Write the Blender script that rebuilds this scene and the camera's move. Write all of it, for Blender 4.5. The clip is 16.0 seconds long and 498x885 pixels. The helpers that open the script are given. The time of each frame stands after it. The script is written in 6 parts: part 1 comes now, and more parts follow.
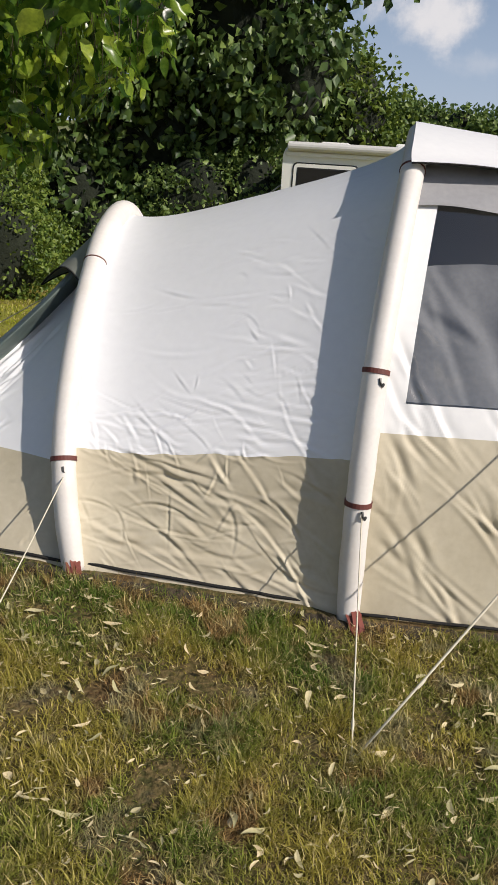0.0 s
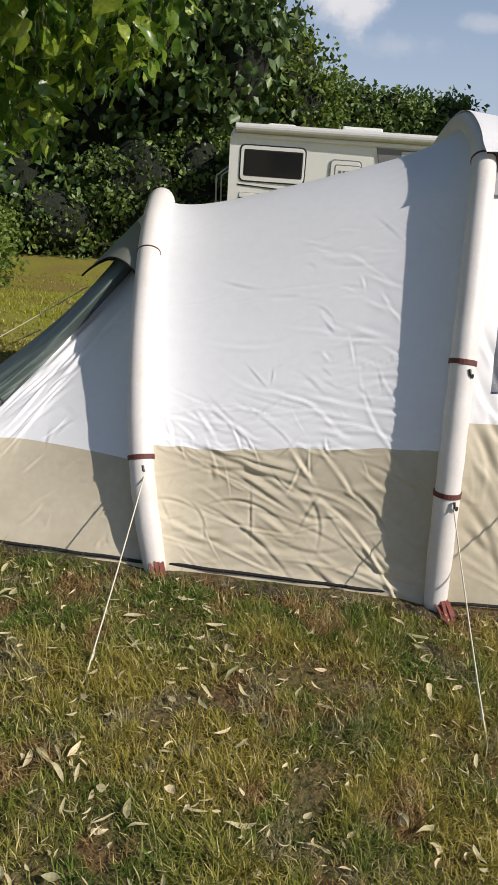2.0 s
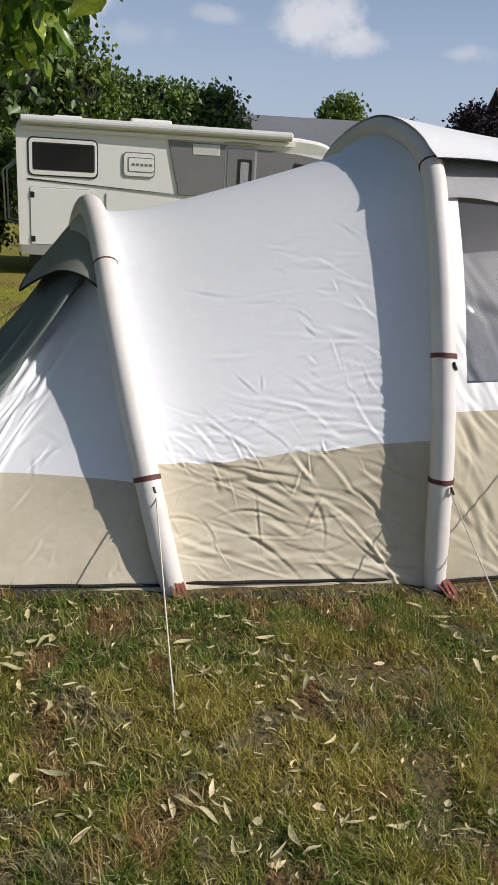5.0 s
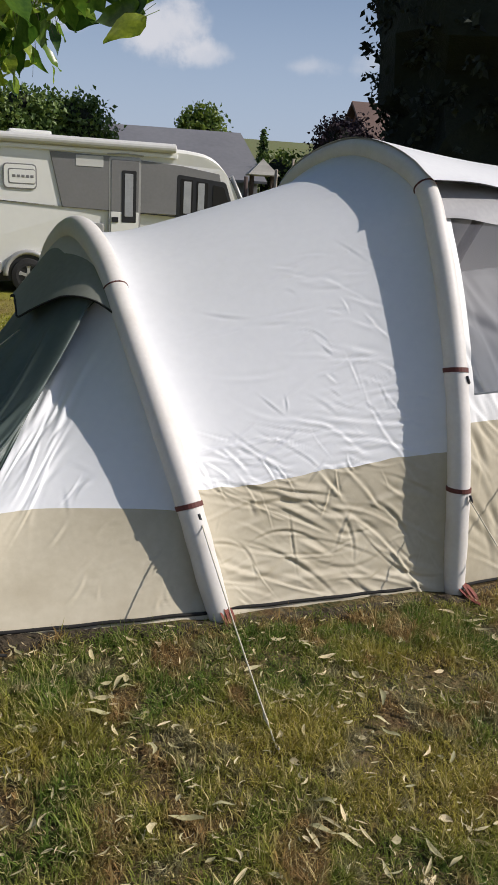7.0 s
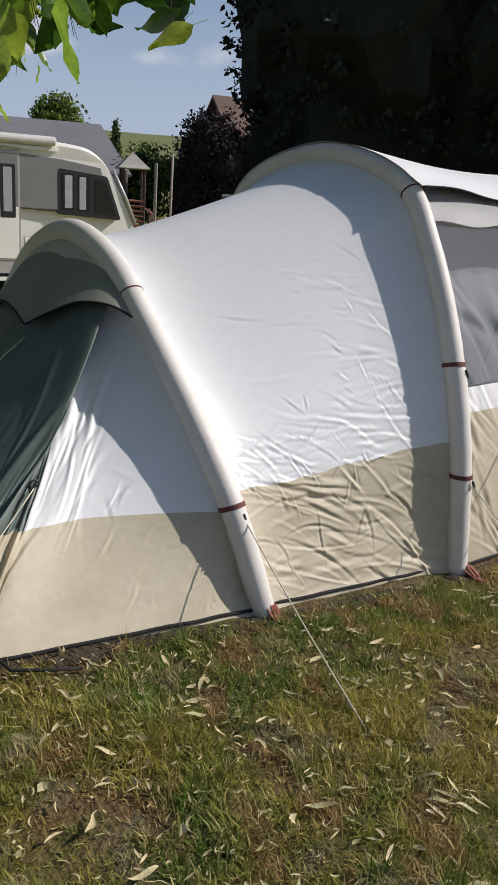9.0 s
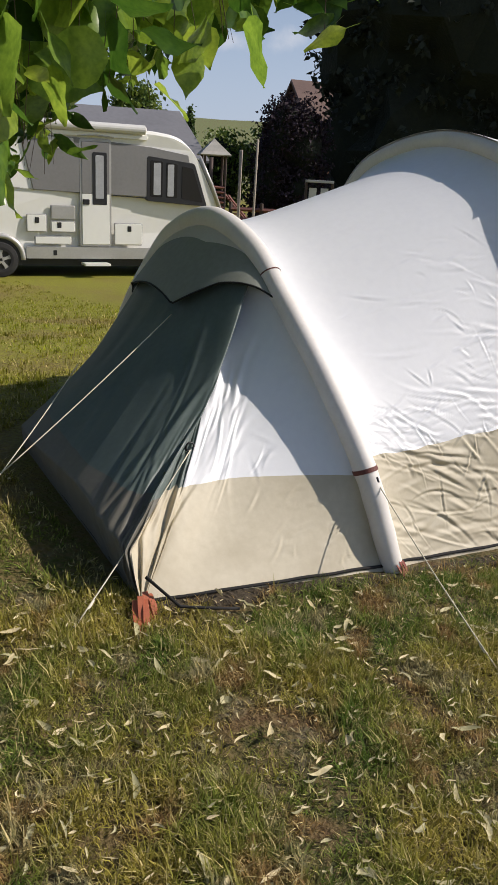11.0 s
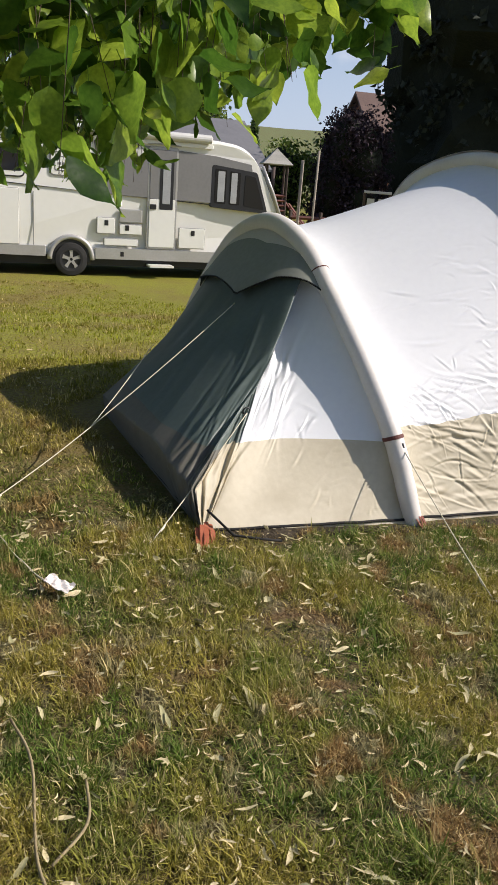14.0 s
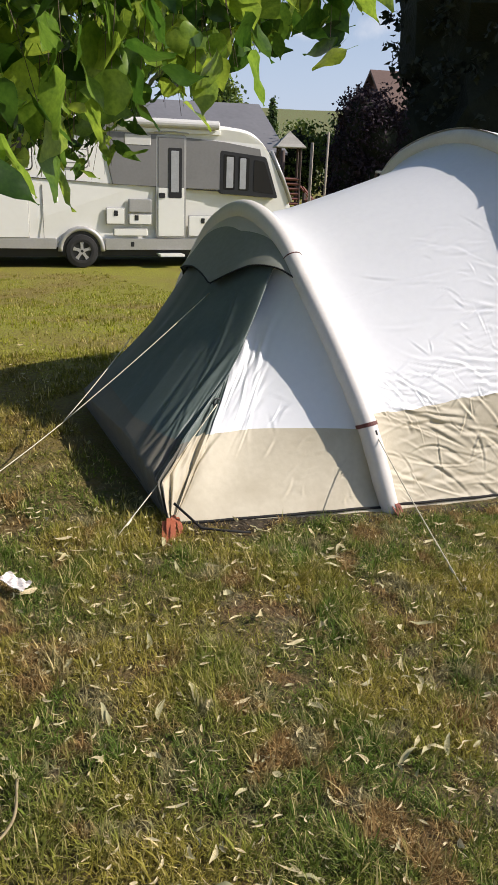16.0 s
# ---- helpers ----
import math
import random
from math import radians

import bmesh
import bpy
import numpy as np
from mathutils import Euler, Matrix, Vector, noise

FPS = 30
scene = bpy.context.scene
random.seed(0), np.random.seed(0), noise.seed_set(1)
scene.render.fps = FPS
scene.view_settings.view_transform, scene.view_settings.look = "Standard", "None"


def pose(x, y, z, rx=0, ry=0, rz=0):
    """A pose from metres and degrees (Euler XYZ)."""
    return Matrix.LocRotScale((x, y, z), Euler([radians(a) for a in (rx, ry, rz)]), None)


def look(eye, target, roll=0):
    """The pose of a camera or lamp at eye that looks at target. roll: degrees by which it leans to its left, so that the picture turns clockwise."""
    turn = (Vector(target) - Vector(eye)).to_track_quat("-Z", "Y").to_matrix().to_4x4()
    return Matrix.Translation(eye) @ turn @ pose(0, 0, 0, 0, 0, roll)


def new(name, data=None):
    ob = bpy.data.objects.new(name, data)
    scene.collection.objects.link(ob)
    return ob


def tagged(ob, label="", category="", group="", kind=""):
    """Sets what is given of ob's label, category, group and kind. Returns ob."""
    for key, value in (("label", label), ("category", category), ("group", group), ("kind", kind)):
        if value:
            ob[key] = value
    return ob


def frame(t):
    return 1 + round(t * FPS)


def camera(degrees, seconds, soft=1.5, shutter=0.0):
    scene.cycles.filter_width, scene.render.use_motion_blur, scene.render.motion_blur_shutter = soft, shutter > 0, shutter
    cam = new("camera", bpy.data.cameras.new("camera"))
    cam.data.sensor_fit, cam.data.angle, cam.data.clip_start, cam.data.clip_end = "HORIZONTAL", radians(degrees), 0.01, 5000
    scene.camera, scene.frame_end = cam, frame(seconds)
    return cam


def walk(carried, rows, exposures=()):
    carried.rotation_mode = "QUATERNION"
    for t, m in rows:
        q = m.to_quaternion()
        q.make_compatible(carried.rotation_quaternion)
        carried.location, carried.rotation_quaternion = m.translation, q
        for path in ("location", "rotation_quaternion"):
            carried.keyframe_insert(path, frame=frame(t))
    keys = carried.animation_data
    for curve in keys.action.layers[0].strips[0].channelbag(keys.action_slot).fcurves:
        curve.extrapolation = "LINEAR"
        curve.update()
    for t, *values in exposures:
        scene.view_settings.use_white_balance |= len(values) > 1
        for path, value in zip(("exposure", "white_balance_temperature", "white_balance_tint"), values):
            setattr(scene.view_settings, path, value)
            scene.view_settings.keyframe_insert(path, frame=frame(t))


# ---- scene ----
cam = camera(33.8, 16.0)
PATH = [
    (0, (0.039, -0.039, 1.701), (0.044, 1.87, 1.102), 3.9),
    (0.5, (-0.099, -0.018, 1.71), (-0.06, 1.892, 1.12), 4.6),
    (1, (-0.32, -0.048, 1.707), (-0.212, 1.859, 1.112), 4.8),
    (1.5, (-0.482, -0.043, 1.703), (-0.33, 1.857, 1.096), 4.1),
    (2, (-0.611, 0.037, 1.692), (-0.418, 1.926, 1.064), 4.2),
    (2.5, (-0.755, 0.068, 1.705), (-0.476, 1.95, 1.089), 4.5),
    (3, (-0.966, 0.076, 1.707), (-0.579, 1.936, 1.08), 4.4),
    (5.5, (-1.598, 0.384, 1.71), (-0.815, 2.123, 1.107), 3.5),
    (6, (-1.724, 0.515, 1.712), (-0.87, 2.228, 1.129), 3.7),
    (6.5, (-1.908, 0.558, 1.716), (-0.97, 2.226, 1.137), 3.7),
    (7, (-2.105, 0.569, 1.728), (-1.096, 2.195, 1.147), 3.4),
    (7.5, (-2.18, 0.657, 1.725), (-1.089, 2.223, 1.129), 3.3),
    (8, (-2.268, 0.793, 1.733), (-1.109, 2.313, 1.144), 3.6),
    (8.5, (-2.483, 0.848, 1.732), (-1.243, 2.303, 1.143), 4.0),
    (9, (-2.706, 0.915, 1.739), (-1.429, 2.342, 1.161), 3.7),
    (9.5, (-2.835, 1.01, 1.725), (-1.608, 2.479, 1.146), 2.3),
    (12, (-3.305, 0.662, 1.747), (-2.19, 2.198, 1.116), 3.9),
    (12.5, (-3.381, 0.58, 1.746), (-2.274, 2.129, 1.133), 4.0),
    (13, (-3.436, 0.467, 1.751), (-2.368, 2.042, 1.138), 4.4),
    (13.5, (-3.467, 0.276, 1.756), (-2.465, 1.893, 1.14), 3.7),
    (14, (-3.535, 0.249, 1.755), (-2.492, 1.843, 1.146), 4.3),
    (14.5, (-3.649, 0.269, 1.763), (-2.554, 1.822, 1.139), 5.0),
    (15, (-3.637, 0.269, 1.757), (-2.577, 1.833, 1.1), 3.8),
    (15.5, (-3.474, 0.194, 1.768), (-2.471, 1.794, 1.111), 2.5),
    (16, (-3.273, 0.13, 1.787), (-2.294, 1.75, 1.141), 2.1),
]
walk(cam, [(t, look(eye, target, roll)) for t, eye, target, roll in PATH],
     [(0.0, -0.03, 6700, 14), (3.0, -0.02, 6500, 14), (5.5, -0.07, 6450, 14), (9.5, -0.15, 6500, 14), (12.0, 0.18, 6650, 15), (16.0, 0.28, 6600, 15)])

# ---- light ----
SUN_TO = Vector((0.198, -0.122, 0.172)).normalized()
sun_el, sun_az = math.asin(SUN_TO.z), math.atan2(SUN_TO.x, SUN_TO.y)
world = bpy.data.worlds.new("sky")
scene.world = world
world.use_nodes = True
wn, wl = world.node_tree.nodes, world.node_tree.links
wn.clear()


def wnode(kind, **props):
    n = wn.new(kind)
    for k, v in props.items():
        if k == "operation":
            n.operation = v
        elif k == "ins":
            for i, x in v.items():
                n.inputs[i].default_value = x
    return n


sky = wn.new("ShaderNodeTexSky")
sky.sky_type = "NISHITA"
sky.sun_disc = False
sky.sun_elevation, sky.sun_rotation = sun_el, sun_az
sky.air_density, sky.dust_density, sky.ozone_density = 1.0, 1.0, 3.0
bg = wn.new("ShaderNodeBackground")
bg.inputs["Strength"].default_value = 0.09
out = wn.new("ShaderNodeOutputWorld")
coord = wn.new("ShaderNodeTexCoord")
cloud_noise = wnode("ShaderNodeTexNoise", ins={"Scale": 14.0, "Detail": 8.0, "Roughness": 0.62})
wl.new(coord.outputs["Generated"], cloud_noise.inputs["Vector"])


def cloud(az, el, half, flat, gain):
    """Soft mask of one cumulus: noise eats into an ellipse round a direction of the sky."""
    a, e = radians(az), radians(el)
    d = Vector((math.sin(a) * math.cos(e), math.cos(a) * math.cos(e), math.sin(e)))
    sub = wnode("ShaderNodeVectorMath", operation="SUBTRACT")
    sub.inputs[1].default_value = d
    wl.new(coord.outputs["Generated"], sub.inputs[0])
    mul = wnode("ShaderNodeVectorMath", operation="MULTIPLY")
    mul.inputs[1].default_value = (1 / half, 1 / half, 1 / (half * flat))
    wl.new(sub.outputs[0], mul.inputs[0])
    ln = wnode("ShaderNodeVectorMath", operation="LENGTH")
    wl.new(mul.outputs[0], ln.inputs[0])
    inv = wnode("ShaderNodeMath", operation="SUBTRACT", ins={0: 1.0})
    wl.new(ln.outputs["Value"], inv.inputs[1])
    add = wnode("ShaderNodeMath", operation="MULTIPLY_ADD", ins={1: 2.6, 2: -1.3})
    wl.new(cloud_noise.outputs["Fac"], add.inputs[0])
    tot = wnode("ShaderNodeMath", operation="ADD")
    wl.new(inv.outputs[0], tot.inputs[0])
    wl.new(add.outputs[0], tot.inputs[1])
    mr = wn.new("ShaderNodeMapRange")
    mr.interpolation_type = "SMOOTHSTEP"
    mr.inputs["From Min"].default_value, mr.inputs["From Max"].default_value = 0.0, 0.9
    mr.inputs["To Min"].default_value, mr.inputs["To Max"].default_value = 0.0, gain
    wl.new(tot.outputs[0], mr.inputs["Value"])
    return mr.outputs["Result"]


CLOUDS = [(10.0, 10.4, 0.075, 0.75, 0.95), (24.6, 9.6, 0.055, 0.6, 0.8), (27.5, 8.3, 0.035, 0.4, 0.6), (34.0, 7.9, 0.04, 0.35, 0.4), (18.5, 9.4, 0.04, 0.3, 0.35), (13.0, 8.0, 0.09, 0.25, 0.25),
          (38.5, 8.4, 0.03, 0.6, 0.4), (-60, 25, 0.2, 0.5, 0.8), (95, 20, 0.2, 0.4, 0.7), (170, 30, 0.25, 0.5, 0.7), (-140, 22, 0.22, 0.5, 0.8)]
# summer haze: the sky pales evenly towards the horizon
hz_sep, hz_map = wn.new("ShaderNodeSeparateXYZ"), wn.new("ShaderNodeMapRange")
wl.new(coord.outputs["Generated"], hz_sep.inputs[0])
hz_map.interpolation_type = "SMOOTHSTEP"
for key, val in (("From Min", 0.0), ("From Max", 0.36), ("To Min", 0.72), ("To Max", 0.0)):
    hz_map.inputs[key].default_value = val
wl.new(hz_sep.outputs["Z"], hz_map.inputs["Value"])
haze = wn.new("ShaderNodeMix")
haze.data_type = "RGBA"
wl.new(hz_map.outputs[0], haze.inputs[0])
wl.new(sky.outputs[0], haze.inputs[6])
haze.inputs[7].default_value = (5.4, 6.5, 8.4, 1)
last = haze.outputs[2]
for c in CLOUDS:
    mask = cloud(*c)
    mix = wn.new("ShaderNodeMix")
    mix.data_type = "RGBA"
    wl.new(mask, mix.inputs[0])
    wl.new(last, mix.inputs[6])
    mix.inputs[7].default_value = (8.6, 8.7, 8.9, 1)
    last = mix.outputs[2]
wl.new(last, bg.inputs["Color"])
wl.new(bg.outputs[0], out.inputs["Surface"])

sun = new("sun", bpy.data.lights.new("sun", "SUN"))
sun.data.energy, sun.data.angle, sun.data.color = 4.5, radians(0.53), (1.0, 0.95, 0.86)
sun.matrix_world = look(SUN_TO * 40, (0, 0, 0))


# ---- materials ----
def surface(name, c1, c2, rough=0.7, scale=3.0, fine=40.0, bump=0.15, metal=0.0, vary=0.0, island=False, trans=0.0, dirt=None, dirt_scale=1.5, dirt_amount=0.5, spec=0.5, bump_dist=0.01):
    """Two-tone surface: slow stains, fine grain, relief; vary: tone changes from piece to piece."""
    m = bpy.data.materials.new(name)
    m.use_nodes = True
    nt = m.node_tree
    N, L = nt.nodes, nt.links
    p = N["Principled BSDF"]
    geo_n = N.new("ShaderNodeNewGeometry")
    big = N.new("ShaderNodeTexNoise")
    big.inputs["Scale"].default_value, big.inputs["Detail"].default_value = scale, 5
    L.new(geo_n.outputs["Position"], big.inputs["Vector"])
    small = N.new("ShaderNodeTexNoise")
    small.inputs["Scale"].default_value, small.inputs["Detail"].default_value = fine, 6
    L.new(geo_n.outputs["Position"], small.inputs["Vector"])
    add = N.new("ShaderNodeMath")
    add.operation = "MULTIPLY_ADD"
    add.inputs[1].default_value = 0.45
    L.new(small.outputs["Fac"], add.inputs[0])
    half = N.new("ShaderNodeMath")
    half.operation = "MULTIPLY"
    half.inputs[1].default_value = 0.55
    L.new(big.outputs["Fac"], half.inputs[0])
    L.new(half.outputs[0], add.inputs[2])
    ramp = N.new("ShaderNodeMapRange")
    ramp.inputs["From Min"].default_value, ramp.inputs["From Max"].default_value = 0.34, 0.66
    L.new(add.outputs[0], ramp.inputs["Value"])
    mix = N.new("ShaderNodeMix")
    mix.data_type = "RGBA"
    L.new(ramp.outputs[0], mix.inputs[0])
    mix.inputs[6].default_value, mix.inputs[7].default_value = (*c1, 1), (*c2, 1)
    col = mix.outputs[2]
    if dirt:
        dn = N.new("ShaderNodeTexNoise")
        dn.inputs["Scale"].default_value, dn.inputs["Detail"].default_value = dirt_scale, 7
        L.new(geo_n.outputs["Position"], dn.inputs["Vector"])
        dr = N.new("ShaderNodeMapRange")
        dr.inputs["From Min"].default_value, dr.inputs["From Max"].default_value, dr.inputs["To Max"].default_value = 0.5, 0.68, dirt_amount
        L.new(dn.outputs["Fac"], dr.inputs["Value"])
        dm = N.new("ShaderNodeMix")
        dm.data_type = "RGBA"
        L.new(dr.outputs[0], dm.inputs[0])
        L.new(col, dm.inputs[6])
        dm.inputs[7].default_value = (*dirt, 1)
        col = dm.outputs[2]
    if vary:
        if island:
            rnd = geo_n.outputs["Random Per Island"]
        else:
            rnd = N.new("ShaderNodeObjectInfo").outputs["Random"]
        hsv = N.new("ShaderNodeHueSaturation")
        v = N.new("ShaderNodeMapRange")
        v.inputs["To Min"].default_value, v.inputs["To Max"].default_value = 1 - vary, 1 + vary
        L.new(rnd, v.inputs["Value"])
        L.new(v.outputs[0], hsv.inputs["Value"])
        h = N.new("ShaderNodeMapRange")
        h.inputs["To Min"].default_value, h.inputs["To Max"].default_value = 0.5 + vary * 0.05, 0.5 - vary * 0.05
        L.new(rnd, h.inputs["Value"])
        L.new(h.outputs[0], hsv.inputs["Hue"])
        L.new(col, hsv.inputs["Color"])
        col = hsv.outputs[0]
    L.new(col, p.inputs["Base Color"])
    p.inputs["Roughness"].default_value, p.inputs["Metallic"].default_value = rough, metal
    p.inputs["Specular IOR Level"].default_value = spec
    if bump:
        b = N.new("ShaderNodeBump")
        b.inputs["Strength"].default_value, b.inputs["Distance"].default_value = bump, bump_dist
        L.new(add.outputs[0], b.inputs["Height"])
        L.new(b.outputs[0], p.inputs["Normal"])
    if trans:
        tr = N.new("ShaderNodeBsdfTranslucent")
        L.new(col, tr.inputs["Color"])
        sh = N.new("ShaderNodeMixShader")
        sh.inputs[0].default_value = trans
        L.new(p.outputs[0], sh.inputs[1])
        L.new(tr.outputs[0], sh.inputs[2])
        L.new(sh.outputs[0], N["Material Output"].inputs["Surface"])
    return m


M_FLY = surface("pale_flysheet", (0.83, 0.84, 0.86), (0.88, 0.89, 0.905), 0.45, 1.6, 26, 0.12, trans=0.10, bump_dist=0.006)
M_MUD = surface("beige_mud_wall", (0.51, 0.45, 0.325), (0.60, 0.54, 0.41), 0.6, 2.2, 30, 0.2, trans=0.05, bump_dist=0.006, dirt=(0.41, 0.35, 0.24), dirt_scale=4, dirt_amount=0.35)
M_BEAM = surface("white_beam_sleeve", (0.66, 0.625, 0.59), (0.74, 0.71, 0.67), 0.55, 4, 60, 0.15, bump_dist=0.004, dirt=(0.58, 0.53, 0.45), dirt_scale=7, dirt_amount=0.25)
# back cloth: fly and mud wall tones darkened, their shade is in the colour
M_REAR = surface("fly_shaded", (0.088, 0.118, 0.108), (0.122, 0.156, 0.143), 0.5, 1.8, 30, 0.15, trans=0.08, bump_dist=0.005)
M_REARMUD = surface("mud_wall_shaded", (0.118, 0.111, 0.09), (0.158, 0.148, 0.12), 0.65, 2.2, 30, 0.2, bump_dist=0.005)
# hood: white fly cloth with its shade mixed into the colour
M_HOOD = surface("hood_shaded", (0.22, 0.23, 0.195), (0.28, 0.29, 0.25), 0.6, 2.0, 30, 0.15, trans=0.12, bump_dist=0.005)
M_SLEEVE = surface("thin_white_sleeve", (0.70, 0.66, 0.60), (0.78, 0.74, 0.68), 0.6, 4, 60, 0.12, trans=0.3, bump_dist=0.004)
M_ROOF = surface("white_roof_fly", (0.74, 0.74, 0.74), (0.80, 0.80, 0.79), 0.5, 1.5, 30, 0.12, bump_dist=0.005)
M_GREYBAND = surface("flap_shade_grey", (0.25, 0.25, 0.26), (0.31, 0.31, 0.32), 0.6, 3, 40, 0.15, bump_dist=0.004)
M_CURTAIN = surface("grey_curtain", (0.17, 0.175, 0.185), (0.24, 0.245, 0.255), 0.7, 3, 50, 0.2, bump_dist=0.005)
M_HEM = surface("black_hem", (0.008, 0.008, 0.008), (0.016, 0.015, 0.014), 0.9, 6, 60, 0.2)
M_STRAP = surface("red_brown_webbing", (0.085, 0.020, 0.016), (0.14, 0.038, 0.028), 0.7, 20, 200, 0.4, bump_dist=0.002)
M_LOOP = surface("dull_red_webbing", (0.15, 0.032, 0.022), (0.22, 0.055, 0.036), 0.75, 20, 200, 0.4, bump_dist=0.002)
M_ORANGE = surface("orange_red_webbing", (0.36, 0.085, 0.04), (0.48, 0.14, 0.065), 0.7, 20, 200, 0.4, bump_dist=0.002)
M_HOOK = surface("dark_plastic", (0.02, 0.02, 0.022), (0.04, 0.04, 0.042), 0.4, 20, 100, 0.1)
M_ROPE = surface("cream_cord", (0.60, 0.55, 0.42), (0.72, 0.66, 0.52), 0.8, 40, 400, 0.5, bump_dist=0.001)
M_STEEL = surface("galvanised_peg", (0.35, 0.35, 0.36), (0.5, 0.5, 0.5), 0.4, 30, 200, 0.1, metal=0.9)
M_VAN = surface("white_van_paint", (0.84, 0.83, 0.77), (0.88, 0.87, 0.81), 0.3, 0.8, 9, 0.02)
M_VANGREY = surface("grey_van_panel", (0.20, 0.195, 0.19), (0.235, 0.23, 0.225), 0.4, 1.5, 20, 0.03)
M_SILVER = surface("silver_trim", (0.42, 0.41, 0.39), (0.5, 0.49, 0.47), 0.35, 2, 30, 0.03, metal=0.3)
M_BLACK = surface("black_plastic", (0.012, 0.012, 0.013), (0.022, 0.022, 0.024), 0.45, 4, 60, 0.05)
M_TYRE = surface("tyre_rubber", (0.016, 0.016, 0.016), (0.03, 0.029, 0.028), 0.85, 8, 80, 0.3)
M_AWNING = surface("cream_awning_case", (0.60, 0.59, 0.56), (0.67, 0.66, 0.62), 0.4, 1, 12, 0.02)
M_NET = surface("pale_curtain", (0.32, 0.33, 0.34), (0.42, 0.43, 0.44), 0.8, 6, 40, 0.1)
M_BARK = surface("bark", (0.07, 0.05, 0.035), (0.16, 0.12, 0.085), 0.9, 6, 45, 0.8, bump_dist=0.02)
M_LEAF_NEAR = surface("lime_leaf", (0.085, 0.18, 0.02), (0.24, 0.38, 0.045), 0.28, 14, 70, 0.35, vary=0.8, trans=0.55, bump_dist=0.003)
M_LEAF_DARK = surface("dark_leaf", (0.035, 0.075, 0.016), (0.12, 0.19, 0.045), 0.45, 0.7, 6, 0.0, vary=0.5, island=True, trans=0.2)
M_LEAF_MID = surface("hedge_leaf", (0.09, 0.155, 0.036), (0.17, 0.25, 0.06), 0.5, 0.6, 6, 0.0, vary=0.45, island=True, trans=0.3)
M_LEAF_PALE = surface("sunny_shrub_leaf", (0.09, 0.15, 0.02), (0.17, 0.24, 0.04), 0.5, 0.6, 6, 0.0, vary=0.45, island=True, trans=0.3)
# near-black leaf: the big tree's shade is mixed into the colour
M_LEAF_BLACK = surface("shaded_tree_leaf", (0.012, 0.018, 0.011), (0.030, 0.040, 0.022), 0.85, 0.5, 6, 0.0, vary=0.5, island=True, trans=0.1)
M_LEAF_COPPER = surface("purple_beech_leaf", (0.012, 0.007, 0.012), (0.030, 0.016, 0.026), 0.8, 0.5, 6, 0.0, vary=0.5, island=True, trans=0.1)
# crown filler: shade between the leaves is put into this near-black
M_CORE = surface("crown_shade", (0.006, 0.010, 0.004), (0.014, 0.019, 0.008), 0.95, 1.5, 9, 0.6, bump_dist=0.2)
M_BARN = surface("slate_grey_roof", (0.17, 0.17, 0.18), (0.22, 0.22, 0.23), 0.6, 0.3, 4, 0.1)
M_BARNWALL = surface("grey_sheet_wall", (0.27, 0.27, 0.27), (0.33, 0.33, 0.33), 0.6, 0.4, 5, 0.1)
M_BRICK = surface("dark_red_brick", (0.16, 0.07, 0.05), (0.24, 0.11, 0.075), 0.85, 0.8, 12, 0.4)
M_TILE = surface("red_roof_tiles", (0.13, 0.085, 0.075), (0.19, 0.125, 0.105), 0.8, 0.7, 9, 0.3)
M_HUTROOF = surface("weathered_shingle", (0.36, 0.34, 0.30), (0.46, 0.44, 0.39), 0.8, 2, 20, 0.3, vary=0.15)
M_HUTWOOD = surface("reddish_timber", (0.16, 0.06, 0.05), (0.26, 0.11, 0.09), 0.75, 2, 25, 0.3, vary=0.15)
M_POST = surface("grey_timber", (0.22, 0.19, 0.15), (0.33, 0.29, 0.23), 0.85, 3, 30, 0.4, vary=0.1)
M_DARKPOST = surface("dark_timber", (0.05, 0.035, 0.03), (0.09, 0.06, 0.05), 0.8, 3, 30, 0.4)
M_DRYLEAF = surface("dry_leaf", (0.50, 0.42, 0.22), (0.68, 0.60, 0.36), 0.7, 20, 120, 0.3, vary=0.35, island=True, trans=0.15)
M_TWIG = surface("dry_twig", (0.22, 0.17, 0.09), (0.36, 0.29, 0.16), 0.85, 20, 150, 0.4)
M_PAPER = surface("crumpled_paper", (0.74, 0.66, 0.62), (0.82, 0.76, 0.72), 0.8, 20, 120, 0.3)


def glass_dark(name, tint=(0.02, 0.02, 0.022), rough=0.06):
    m = bpy.data.materials.new(name)
    m.use_nodes = True
    p = m.node_tree.nodes["Principled BSDF"]
    p.inputs["Base Color"].default_value = (*tint, 1)
    p.inputs["Roughness"].default_value = rough
    p.inputs["Specular IOR Level"].default_value = 0.6
    return m


M_GLASS = glass_dark("tinted_acrylic")


def clear_film(name):
    """Thin clear vinyl: mostly see-through with a glossy skin."""
    m = bpy.data.materials.new(name)
    m.use_nodes = True
    N, L = m.node_tree.nodes, m.node_tree.links
    N.remove(N["Principled BSDF"])
    t, g, mx = N.new("ShaderNodeBsdfTransparent"), N.new("ShaderNodeBsdfGlossy"), N.new("ShaderNodeMixShader")
    t.inputs[0].default_value = (0.72, 0.73, 0.73, 1)
    g.inputs["Roughness"].default_value = 0.02
    mx.inputs[0].default_value = 0.14
    L.new(t.outputs[0], mx.inputs[1])
    L.new(g.outputs[0], mx.inputs[2])
    L.new(mx.outputs[0], N["Material Output"].inputs["Surface"])
    return m


M_FILM = clear_film("clear_vinyl")


